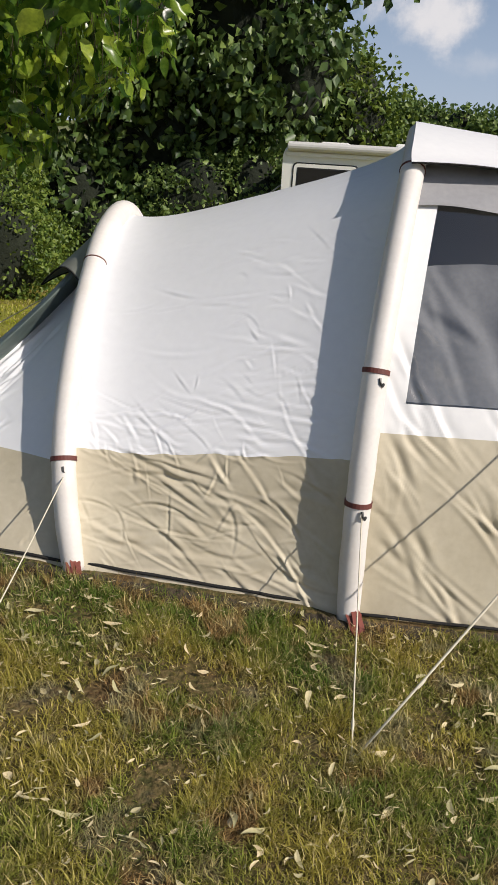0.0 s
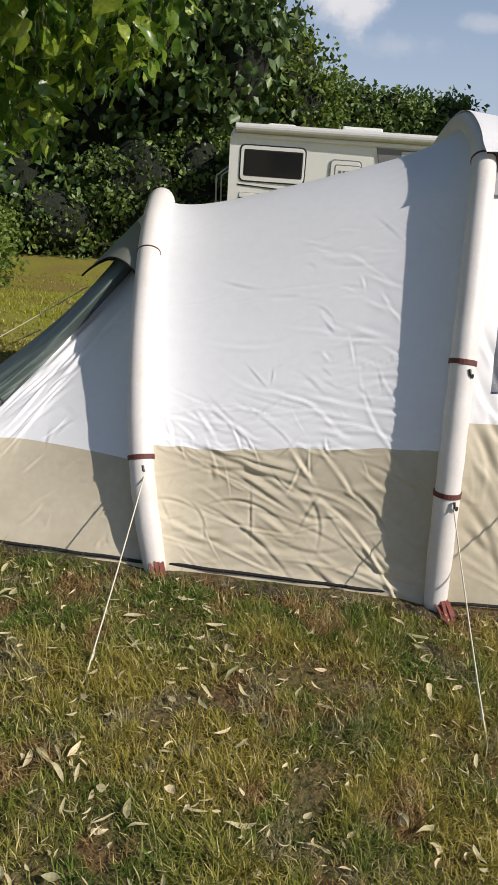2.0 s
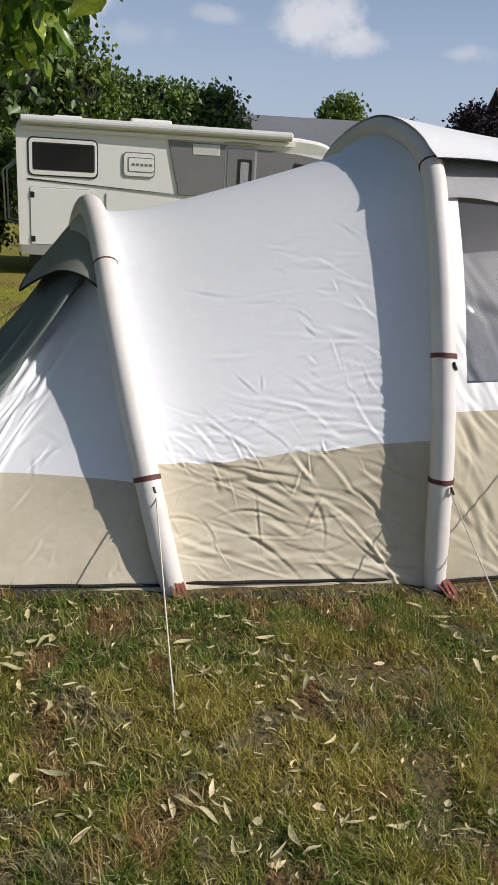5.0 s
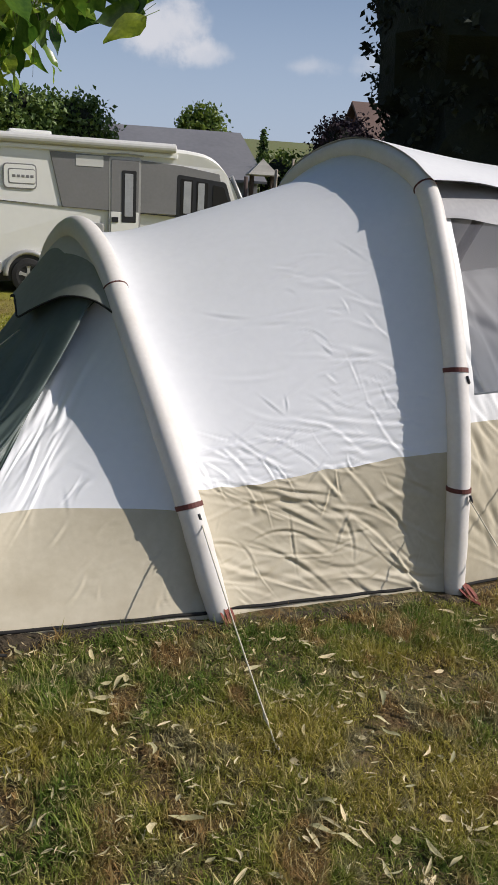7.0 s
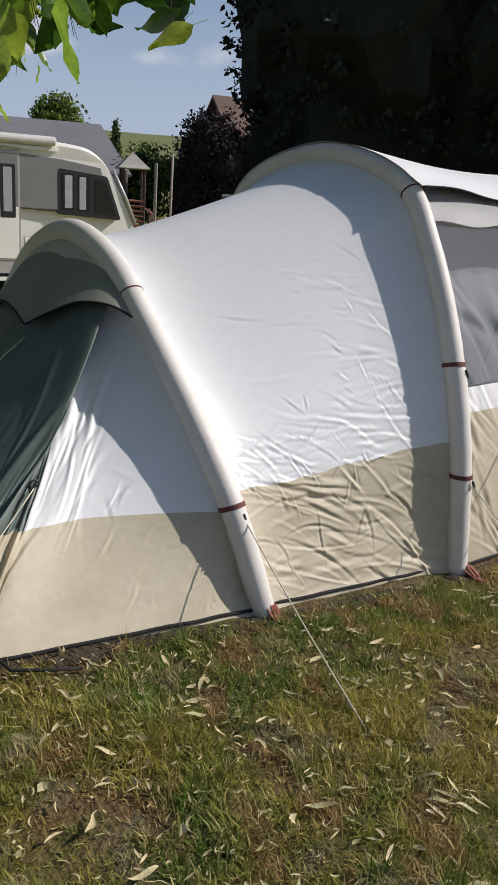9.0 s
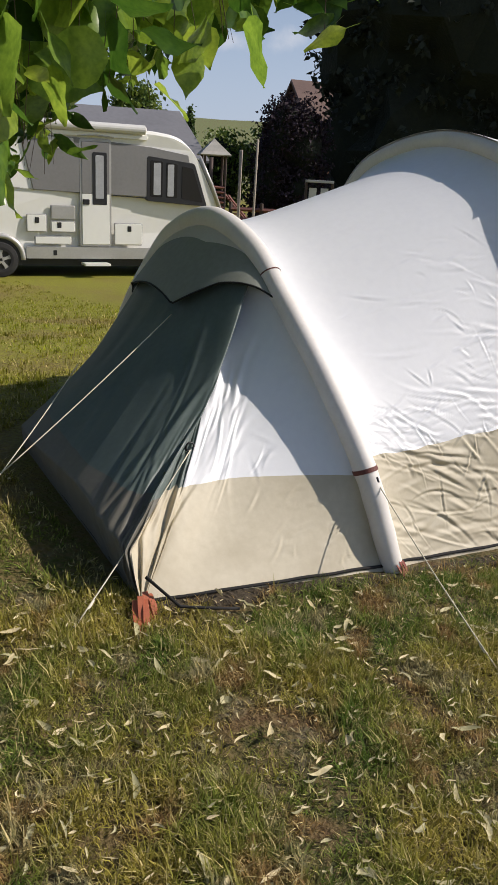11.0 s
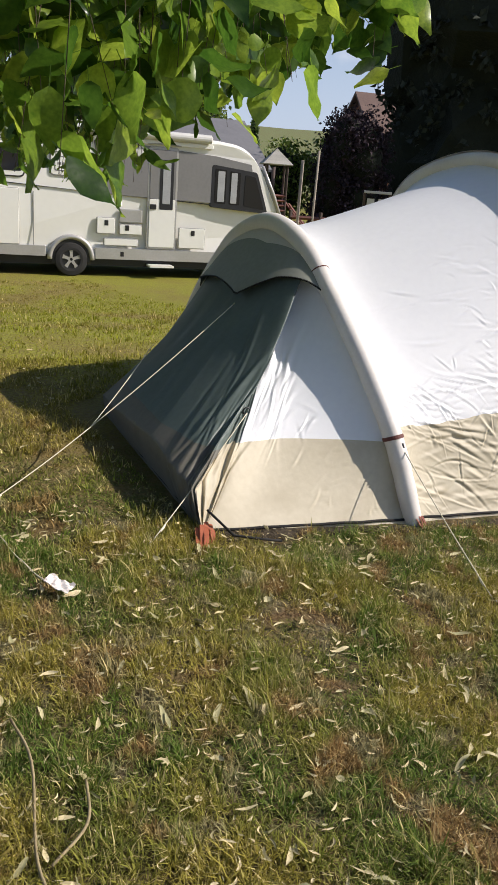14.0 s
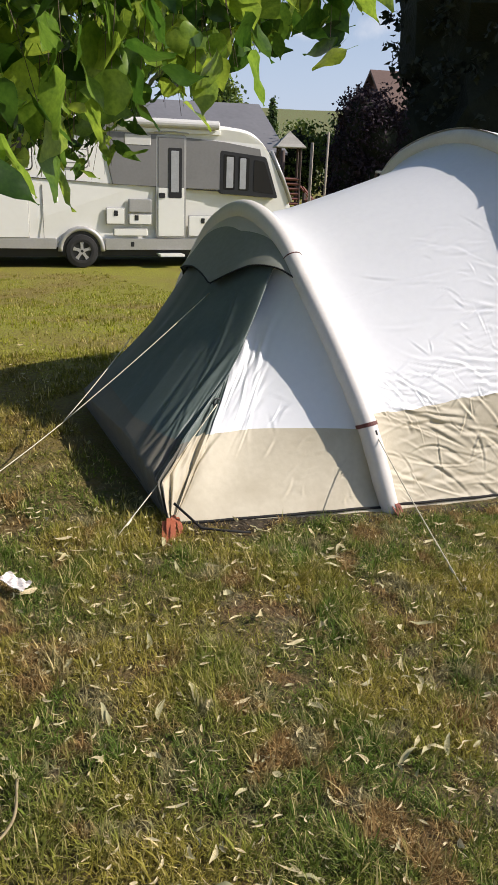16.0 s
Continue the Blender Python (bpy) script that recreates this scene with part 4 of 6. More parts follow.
plate("pane", rect(-4.565, -3.365, 1.61, 2.10, 0.03), -0.026, 0.0, M_GLASS, fr, "dark tinted pane")
# emblem: plain open ring with bars for the lettering
for k, (w0, mat_) in enumerate(((0.0, M_VANGREY), (0.022, M_VAN), (0.095, M_VANGREY), (0.115, M_VAN))):
    plate("emblem", rounded([(-2.78 + w0, 1.55 + w0), (-2.12 - w0 * (1 if k < 2 else 0.2), 1.55 + w0), (-2.12 - w0 * (1 if k < 2 else 0.2), 2.04 - w0), (-2.78 + w0, 2.04 - w0)], 0.10 - w0 * 0.5), -0.006 - 0.004 * k, 0.0, mat_, label="outlined emblem on the side")
for k in range(5):
    plate("emblem_bar", rect(-2.60 + k * 0.088, -2.53 + k * 0.088, 1.77, 1.83, 0.005), -0.024, 0.0, M_VANGREY)
# entrance door
dr = plate("entrance_door", rect(-0.66, 0.02, 0.12, 2.30, 0.06), -0.010, 0.02, M_SILVER, label="narrow entrance door with a window")
plate("door_leaf", rect(-0.615, -0.025, 0.16, 1.20, 0.03), -0.022, 0.0, M_VAN, dr, "white lower door leaf")
plate("door_leaf", rect(-0.615, -0.025, 1.20, 2.24, 0.03), -0.022, 0.0, M_VANGREY, dr, "grey upper door leaf")
plate("door_window", rect(-0.39, -0.08, 0.98, 2.04, 0.03), -0.030, 0.0, M_BLACK, dr)
plate("pane", rect(-0.33, -0.15, 1.10, 1.98, 0.02), -0.036, 0.0, M_NET, dr, "pale blind behind the door pane")
plate("handle", rect(-0.60, -0.46, 0.98, 1.09, 0.02), -0.045, 0.0, M_BLACK, dr, "black door handle")
link_mesh("gutter", *tube([vp(-0.70, 2.34, -0.02), vp(-0.3, 2.36, -0.03), vp(0.06, 2.34, -0.02)], 0.018, 6), M_SILVER, van)
# cab side window
cw = plate("cab_window", rounded([(0.80, 1.10), (2.22, 1.02), (1.90, 1.92), (0.80, 2.03)], 0.07), -0.012, 0.16, M_BLACK, label="black framed cab side window with a curtain")
plate("pane", rounded([(0.88, 1.19), (1.16, 1.18), (1.16, 1.93), (0.88, 1.95)], 0.03), -0.018, 0.05, M_GLASS, cw)
plate("curtain", rounded([(0.95, 1.22), (1.12, 1.22), (1.12, 1.9), (0.95, 1.9)], 0.02), -0.022, 0.05, M_NET, cw, "grey curtain")
plate("pane", rounded([(1.24, 1.18), (1.50, 1.17), (1.50, 1.89), (1.24, 1.92)], 0.03), -0.0182, 0.05, M_GLASS, cw)
plate("curtain", rounded([(1.27, 1.2), (1.42, 1.2), (1.42, 1.88), (1.27, 1.88)], 0.02), -0.0222, 0.05, M_NET, cw, "grey curtain")
plate("pane", rounded([(1.60, 1.16), (2.12, 1.10), (1.86, 1.82), (1.60, 1.86)], 0.05), -0.0184, 0.05, M_GLASS, cw)
link_mesh("door_pillar", *tube([vp(2.62, 0.95, 0.18), vp(2.36, 1.5, 0.13), vp(2.05, 2.06, 0.10)], 0.05, 8), M_SILVER, van, "silver windscreen pillar", smooth=True)
ws = [vp(2.585, 1.10, 0.28), vp(2.585, 1.10, WID - 0.28), vp(2.06, 2.02, WID - 0.22), vp(2.06, 2.02, 0.22)]
link_mesh("windscreen", [p + VD * 0.03 for p in ws] + [p - VD * 0.02 for p in ws], [(0, 1, 2, 3), (7, 6, 5, 4), (0, 4, 5, 1), (1, 5, 6, 2), (2, 6, 7, 3), (3, 7, 4, 0)], M_GLASS, van, "large dark windscreen")
# service flaps
for s0, s1, z0, z1, mat_, lab in ((-1.78, -1.36, 0.40, 0.76, M_VAN, "small white service flap"), (-1.28, -0.76, 0.66, 0.95, M_SILVER, "pale vent grille"), (-1.28, -0.76, 0.40, 0.63, M_VAN, "white flap with a tap"), (-1.62, -0.84, 0.15, 0.32, M_VAN, "low white flap"), (0.08, 0.72, 0.15, 0.62, M_VAN, "white locker flap"), (-4.66, -3.40, 0.10, 1.26, M_VAN, "large rear locker door"), (-1.36, -0.76, 2.05, 2.30, M_AWNING, "pale vent panel")):
    fl = plate("service_flap", rect(s0, s1, z0, z1, 0.03), -0.006, 0.02, M_SILVER, label=lab)
    plate("leaf", rect(s0 + 0.018, s1 - 0.018, z0 + 0.018, z1 - 0.018, 0.025), -0.014, 0.0, mat_, fl)
for s, z in ((-1.56, 0.64), (-1.1, 0.55), (0.42, 0.50), (-4.60, 1.10), (-4.60, 0.22), (-1.20, -0.02)):
    plate("lock", rect(s - 0.045, s + 0.045, z - 0.06, z + 0.06, 0.015), -0.024, 0.0, M_BLACK, label="black lock")
plate("seam", rect(-3.118, -3.110, -0.05, 1.2, 0.0), -0.006, 0.01, M_BLACK)
plate("skirt", rounded([(-4.86, -0.10), (-2.86, -0.12), (-2.86, 0.10), (-4.86, 0.10)], 0.02), -0.02, 0.03, M_SILVER, label="silver lower skirt")
plate("skirt", rounded([(-1.80, -0.14), (2.4, -0.14), (2.4, 0.10), (-1.80, 0.10)], 0.02), -0.02, 0.03, M_SILVER, label="silver lower skirt")
plate("step", rect(-0.62, -0.06, -0.27, -0.22, 0.01), -0.25, 0.1, M_VAN, label="white folding step")
und = plate("underbody", [(-4.7, -0.30), (2.4, -0.30), (2.4, -0.06), (-4.7, -0.06)], 0.12, WID - 0.12, M_BLACK, label="dark chassis under the body")


def wheel(s, d, z=-0.17, r=0.36):
    c = vp(s, z, d)
    out_ = -VB if d < WID / 2 else VB
    up_ = Vector((0, 0, 1))
    vs_, fs_ = [], []
    prof = [(0.20, -0.11), (0.255, -0.115), (0.34, -0.10), (r, -0.06), (r, 0.06), (0.34, 0.10), (0.255, 0.115), (0.20, 0.11)]
    N = 40
    for k in range(N):
        a = 2 * math.pi * k / N
        dr_ = VD * math.cos(a) + up_ * math.sin(a)
        for rr, h in prof:
            vs_.append(c + dr_ * rr + out_ * h)
    m_ = len(prof)
    for k in range(N):
        for j in range(m_):
            fs_.append((k * m_ + j, ((k + 1) % N) * m_ + j, ((k + 1) % N) * m_ + (j + 1) % m_, k * m_ + (j + 1) % m_))
    wh = link_mesh("wheel", vs_, fs_, M_TYRE, van, "black tyre on a five-spoke alloy wheel", smooth=False)
    bm = bmesh.new()
    bmesh.ops.create_cone(bm, cap_ends=True, segments=24, radius1=0.205, radius2=0.205, depth=0.12)
    rot = out_.to_track_quat("Z", "Y").to_matrix().to_4x4()
    bm.transform(Matrix.Translation(c + out_ * 0.02) @ rot)
    part("rim_well", bm, M_BLACK, wh)
    for k in range(5):
        a = 2 * math.pi * (k + 0.25) / 5
        d1 = VD * math.cos(a) + up_ * math.sin(a)
        d2 = -VD * math.sin(a) + up_ * math.cos(a)
        vv = []
        for rr, wdt in ((0.03, 0.035), (0.13, 0.028), (0.225, 0.05)):
            for sg in (-1, 1):
                vv.append(c + d1 * rr + d2 * wdt * sg + out_ * 0.095)
                vv.append(c + d1 * rr + d2 * wdt * sg * 1.1 + out_ * 0.06)
        ff = [(0, 2, 6, 4), (4, 6, 10, 8), (0, 4, 5, 1), (4, 8, 9, 5), (2, 3, 7, 6), (6, 7, 11, 10), (8, 10, 11, 9), (0, 1, 3, 2)]
        link_mesh("spoke", vv, ff, M_SILVER, wh)
    v_, f_ = tube([c + out_ * 0.085 + VD * 0.225 * math.cos(t) + up_ * 0.225 * math.sin(t) for t in np.linspace(0, 2 * math.pi, 33)], 0.012, 6, False)
    link_mesh("rim", v_, f_, M_SILVER, wh, smooth=True)


wheel(-2.32, 0.06)
wheel(-2.32, WID - 0.12)
wheel(1.75, 0.08)
wheel(1.75, WID - 0.12)
for sc_ in (-2.32, 1.75):
    arc = [vp(sc_ + 0.46 * math.cos(t), -0.15 + 0.46 * math.sin(t), 0.0) for t in np.linspace(-0.05, math.pi + 0.05, 22)]
    link_mesh("wheel_arch", *tube(arc, 0.055, 8), M_SILVER, van, "grey wheel arch lip", smooth=True)
    # the body has no opening here; a black plate paints the arch's shade
    plate("arch_shadow", [(sc_ + 0.44 * math.cos(t), -0.15 + 0.44 * math.sin(t)) for t in np.linspace(-0.3, math.pi + 0.3, 20)], -0.004, 0.03, M_BLACK, label="flat black plate painted for the wheel well's shade")
# roof: awning case, gutter rail, skylights
v_, f_ = tube([vp(-4.80, 2.53, -0.06), vp(-4.78, 2.53, -0.06), vp(0.72, 2.53, -0.06), vp(0.75, 2.53, -0.06)], [0.06, 0.095, 0.095, 0.06], 14)
link_mesh("awning_case", v_, f_, M_AWNING, van, "cream rolled awning case", smooth=False)
plate("roof_rail", rect(-4.84, 0.8, 2.34, 2.42, 0.02), -0.03, 0.05, M_VAN, label="white roof edge rail")
for s0, s1, d0, d1, h in ((-4.2, -3.6, 0.7, 1.4, 0.10), (-2.6, -1.75, 0.5, 1.4, 0.13), (-3.4, -2.9, 1.2, 1.8, 0.08), (-0.6, 0.0, 0.9, 1.4, 0.07)):
    bm = box_bm(s0, s1, d0, d1, 2.52, 2.54 + h, 0.04)
    for v2 in bm.verts:
        v2.co = vp(v2.co.x, v2.co.z + 0.05, v2.co.y)
    part("skylight", bm, M_VAN, van, "white roof dome", smooth=False)
# rear carrier
for d in (0.35, 1.1):
    link_mesh("rear_carrier", *tube([vp(-4.93, 0.5, d), vp(-5.18, 0.55, d), vp(-5.2, 1.55, d), vp(-4.95, 1.75, d)], 0.022, 6), M_SILVER, van, "folded rear carrier", smooth=True)

# ---- trees and far things ----
LEAF_SHAPE = np.array([(0, 0, 0), (0.30, 0.45, 0.06), (0, 1.0, -0.05), (-0.30, 0.45, 0.06)])


def leaf_mesh(name, pts, size, material, parent, label, seed, droop=0.3, stuff=True):
    """Many small folded leaves, one island each, round the given places."""
    r = np.random.RandomState(seed)
    N = len(pts)
    a = r.normal(size=(N, 3))
    a[:, 2] -= droop
    a /= np.linalg.norm(a, axis=1, keepdims=True)
    b = np.cross(a, r.normal(size=(N, 3)))
    b /= np.linalg.norm(b, axis=1, keepdims=True)
    c = np.cross(a, b)
    s = size * r.uniform(0.6, 1.4, N)
    V = pts[:, None, :] + s[:, None, None] * (LEAF_SHAPE[None, :, 0, None] * b[:, None, :] * 1.1 + LEAF_SHAPE[None, :, 1, None] * a[:, None, :] + LEAF_SHAPE[None, :, 2, None] * c[:, None, :] * 2)
    me = bpy.data.meshes.new(name)
    me.vertices.add(N * 4)
    me.vertices.foreach_set("co", V.reshape(-1).astype(np.float32))
    base_i = np.arange(N)[:, None] * 4
    tri = np.concatenate([base_i + [0, 1, 2], base_i + [0, 2, 3]], 1).reshape(-1)
    me.loops.add(len(tri))
    me.loops.foreach_set("vertex_index", tri.astype(np.int32))
    me.polygons.add(len(tri) // 3)
    me.polygons.foreach_set("loop_start", np.arange(0, len(tri), 3, dtype=np.int32))
    me.materials.append(material)
    me.update(calc_edges=True)
    me.validate()
    ob = new(name, me)
    ob.parent = parent
    if label:
        ob["label"] = label
    if stuff:
        ob["kind"] = "stuff"
    return ob


def crown_points(blobs, n, seed, clump=0.35, clumps=70, inner=0.62):
    """Leaf places: clumps spread over the shells of several ellipsoids, with gaps between."""
    r = np.random.RandomState(seed)
    vol = np.array([b[3] * b[4] + b[4] * b[5] + b[3] * b[5] for b in blobs], float)
    out_ = []
    for b, k in zip(blobs, (vol / vol.sum() * n).astype(int)):
        m_ = max(8, int(clumps * k / n * len(blobs)))
        d = r.normal(size=(m_, 3))
        d /= np.linalg.norm(d, axis=1, keepdims=True)
        rad = r.uniform(inner, 1.06, (m_, 1))
        cc = np.array(b[:3]) + d * rad * np.array(b[3:6])
        pick = r.randint(0, m_, k)
        out_.append(cc[pick] + np.clip(r.normal(size=(k, 3)), -1.5, 1.5) * clump * np.array([1, 1, 0.75]) * r.uniform(0.5, 1.2, (m_, 1))[pick])
    return np.vstack(out_)


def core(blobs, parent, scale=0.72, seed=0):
    """Solid blobs that close a crown's heart; their near-black colour paints the inner shade."""
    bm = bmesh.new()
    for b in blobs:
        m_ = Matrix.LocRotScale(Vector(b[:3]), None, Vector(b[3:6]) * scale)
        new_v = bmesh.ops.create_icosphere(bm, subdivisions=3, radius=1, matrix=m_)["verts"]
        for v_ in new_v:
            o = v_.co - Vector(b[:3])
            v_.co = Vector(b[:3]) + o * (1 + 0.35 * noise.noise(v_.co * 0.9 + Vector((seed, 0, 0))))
    return part("crown_heart", bm, M_CORE, parent, "near-black filler inside the crown, shade put in its colour")


def tree(name, base, top, blobs, n, size, material, label, seed, clump=0.35, clumps=80, trunk=0.25, heart=0.72, category="tree", droop=0.3):
    t = empty(name, label=label, category=category)
    base, top = Vector(base), Vector(top)
    mid_ = base.lerp(top, 0.5) + Vector((0.2, 0.1, 0)) * trunk * 3
    if trunk:
        tube_part("trunk", [base - Vector((0, 0, 0.2)), base.lerp(mid_, 0.5), mid_, mid_.lerp(top, 0.6), top], [trunk * 1.3, trunk, trunk * 0.8, trunk * 0.6, trunk * 0.3], M_BARK, t, "rough trunk")
        for k, b in enumerate(blobs):
            c = Vector(b[:3])
            s_ = base.lerp(top, 0.45 + 0.1 * (k % 4))
            tube_part("limb", [s_, s_.lerp(c, 0.5) + Vector((0, 0, 0.2)), c], [trunk * 0.4, trunk * 0.28, trunk * 0.12], M_BARK, t)
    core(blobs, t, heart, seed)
    leaf_mesh("crown", crown_points(blobs, n, seed, clump, clumps), size, material, t, "", seed, droop)
    return t


tree("broadleaf_tree", (-3.9, 22.4, -0.55), (-3.0, 22.0, 6.0), [(-4.4, 21.2, 6.8, 3.6, 2.6, 4.0), (-0.9, 21.6, 6.4, 2.6, 2.4, 3.4), (0.5, 21.2, 4.2, 1.5, 1.6, 1.6), (-2.0, 22.4, 2.6, 3.2, 1.6, 2.6), (-6.5, 21.6, 4.4, 2.4, 2.0, 3.2), (1.2, 21.6, 7.8, 2.0, 2.0, 2.0), (-6.8, 20.9, 0.9, 2.4, 1.2, 2.2), (-4.6, 21.2, 0.8, 1.6, 1.2, 1.8)], 28000, 0.27, M_LEAF_DARK, "tall dark broadleaf tree behind the tent", 3, 0.40, 110, 0.2, 0.62, droop=1.1)
tree("shrub", (-5.0, 15.4, -0.5), (-5.0, 15.6, 0.8), [(-4.35, 14.0, 0.3, 1.05, 0.9, 1.15), (-5.0, 15.6, 0.7, 1.1, 1.0, 1.4), (-4.85, 17.4, 0.1, 0.95, 0.9, 0.85), (-6.2, 19.0, 0.7, 1.6, 1.2, 1.3)], 22000, 0.085, M_LEAF_PALE, "sunny yellow-green shrub under the tall tree", 5, 0.2, 110, 0.05, 0.75, "shrub")
tree("shrub", (-2.6, 20.3, -0.53), (-2.6, 20.3, 0.8), [(-3.4, 20.4, 0.2, 1.3, 0.9, 0.9), (-1.6, 20.6, 0.9, 1.3, 1.0, 1.5), (-0.2, 20.8, 1.0, 1.0, 1.0, 1.7)], 9000, 0.13, M_LEAF_MID, "dull green shrub beside the motorhome", 6, 0.22, 110, 0.05, 0.75, "shrub")
tree("young_tree", (2.2, 24.0, -0.53), (2.2, 24.0, 3.5), [(2.2, 24.0, 3.6, 1.4, 1.4, 1.9), (1.4, 24.0, 2.4, 1.2, 1.2, 1.5)], 7000, 0.16, M_LEAF_PALE, "young light green tree beside the dark tree", 7, 0.25, 90, 0.08, 0.7)
hb = []
rh = random.Random(8)
for k in range(7):
    x = 2.6 + k * 1.2
    hb.append((x, 34.5 - 0.12 * k + rh.uniform(-0.4, 0.4), 2.6, 1.15 + rh.uniform(0, 0.3), 1.2, 3.0 - 0.09 * k + rh.uniform(-0.35, 0.3)))
tree("hedge", (8, 34.5, -0.53), (8, 34.5, 2), hb, 60000, 0.19, M_LEAF_MID, "tall clipped-looking green hedge behind the motorhome", 9, 0.26, 520, 0.0, 0.82, "hedge")
tree("round_tree", (25.6, 53.6, -0.5), (25.6, 53.6, 5), [(25.6, 53.6, 5.2, 1.7, 1.7, 1.9), (27.0, 53.8, 4.4, 1.2, 1.2, 1.2)], 5000, 0.28, M_LEAF_PALE, "small light green tree beyond the barn", 11, 0.35, 60, 0.14, 0.6)
tree("far_tree", (17.0, 66, 0), (17, 66, 5.5), [(16.6, 66, 6.0, 2.2, 1.6, 1.0), (19.0, 66, 5.4, 1.6, 1.4, 0.9)], 3000, 0.4, M_LEAF_MID, "blurred far tree above the barn roof", 12, 0.4, 40, 0.2, 0.6)
tree("far_tree", (12.5, 52, 0), (12.5, 52, 4), [(9.8, 50, 4.0, 2.4, 2.0, 2.2), (13.6, 50, 3.6, 2.0, 1.8, 1.9)], 7000, 0.3, M_LEAF_PALE, "light green trees behind the hedge", 13, 0.4, 80, 0.2, 0.7)
# cypress and hedgerow on the far slope
cy = [(76.2, 127.8, 4.6 + k * 0.95, 1.05 - 0.11 * k, 1.05 - 0.11 * k, 1.1) for k in range(8)]
tree("cypress", (76.2, 127.8, 1), (76.2, 127.8, 8), cy, 2500, 0.5, M_LEAF_DARK, "slim dark cypress on the far slope", 14, 0.3, 60, 0.2, 0.9)
tree("hedgerow", (84, 124, 1), (84, 124, 3), [(81 + 3.4 * k, 125 - 2.2 * k, 4.6 - 0.2 * (k % 3), 2.2, 1.6, 2.2 + 0.4 * (k % 2)) for k in range(6)], 5000, 0.5, M_LEAF_DARK, "low dark hedgerow on the far slope", 15, 0.5, 90, 0.0, 0.8, "hedgerow")
tree("garden_trees", (24, 38, -0.5), (24, 38, 2), [(22.5, 38.6, 2.0, 1.4, 1.4, 2.1), (25.0, 37.6, 2.2, 1.5, 1.4, 2.2), (27.0, 36.2, 2.5, 1.3, 1.4, 2.4)], 8000, 0.22, M_LEAF_PALE, "light green garden trees beyond the play hut", 16, 0.35, 100, 0.08, 0.72)
tree("copper_tree", (16.9, 25.9, -0.5), (16.9, 25.9, 3), [(16.6, 26.0, 3.4, 0.75, 0.9, 1.15), (17.2, 25.6, 2.9, 0.9, 0.9, 1.5), (16.3, 26.2, 1.5, 0.75, 0.8, 1.9), (17.3, 25.6, 0.9, 1.1, 1.0, 1.6)], 18000, 0.13, M_LEAF_COPPER, "small dark purple-leaved tree beside the house", 17, 0.22, 180, 0.12, 0.76)
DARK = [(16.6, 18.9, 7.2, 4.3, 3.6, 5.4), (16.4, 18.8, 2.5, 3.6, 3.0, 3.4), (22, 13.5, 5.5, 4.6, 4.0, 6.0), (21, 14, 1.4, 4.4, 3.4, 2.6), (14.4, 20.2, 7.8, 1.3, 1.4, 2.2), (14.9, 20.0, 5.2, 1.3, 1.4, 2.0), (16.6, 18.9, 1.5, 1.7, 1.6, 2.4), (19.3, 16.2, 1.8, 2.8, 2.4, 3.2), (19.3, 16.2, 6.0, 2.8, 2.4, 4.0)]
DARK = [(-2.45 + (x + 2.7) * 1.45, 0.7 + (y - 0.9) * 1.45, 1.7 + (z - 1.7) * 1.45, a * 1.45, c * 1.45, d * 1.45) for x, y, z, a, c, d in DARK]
tree("dark_tree", (26.0, 25.0, -0.5), (26.0, 25.0, 9), DARK, 64000, 0.30, M_LEAF_BLACK, "huge dense dark tree, shade put into its leaf colour", 18, 0.28, 380, 0.5, 0.92)


def barn():
    b = empty("barn", label="long low barn with a grey sheet roof", category="barn")
    rl, rr_ = Vector((8.5, 47.2, 4.75)), Vector((22.0, 42.2, 4.75))
    el_, er = Vector((6.2, 42.2, 2.2)), Vector((20.6, 36.9, 2.2))
    bl, br = rl + (rl - el_), rr_ + (rr_ - er)
    bl.z = br.z = 2.2
    up_ = Vector((0, 0, 0.12))
    link_mesh("roof", [el_, er, rr_, rl, el_ + up_, er + up_, rr_ + up_, rl + up_, bl, br, bl + up_, br + up_], [(4, 5, 6, 7), (0, 3, 2, 1), (0, 1, 5, 4), (7, 6, 11, 10), (3, 8, 9, 2), (1, 2, 6, 5), (2, 9, 11, 6), (0, 4, 7, 3), (3, 7, 10, 8), (8, 10, 11, 9)], M_BARN, b, "grey sheet roof")
    q = [el_.lerp(er, 0.02) + Vector((0.1, 0.5, 0)), er.lerp(el_, 0.02) + Vector((0.1, 0.5, 0)), br.lerp(bl, 0.02) - Vector((0.1, 0.5, 0)), bl.lerp(br, 0.02) - Vector((0.1, 0.5, 0))]
    vs_ = [Vector((p.x, p.y, -0.6)) for p in q] + [Vector((p.x, p.y, 2.25)) for p in q] + [rl.lerp(rr_, 0.02) - up_, rr_.lerp(rl, 0.02) - up_]
    link_mesh("wall", vs_, [(0, 1, 5, 4), (1, 2, 6, 9, 5), (2, 3, 7, 6), (3, 0, 4, 8, 7)], M_BARNWALL, b, "grey sheet wall")


barn()


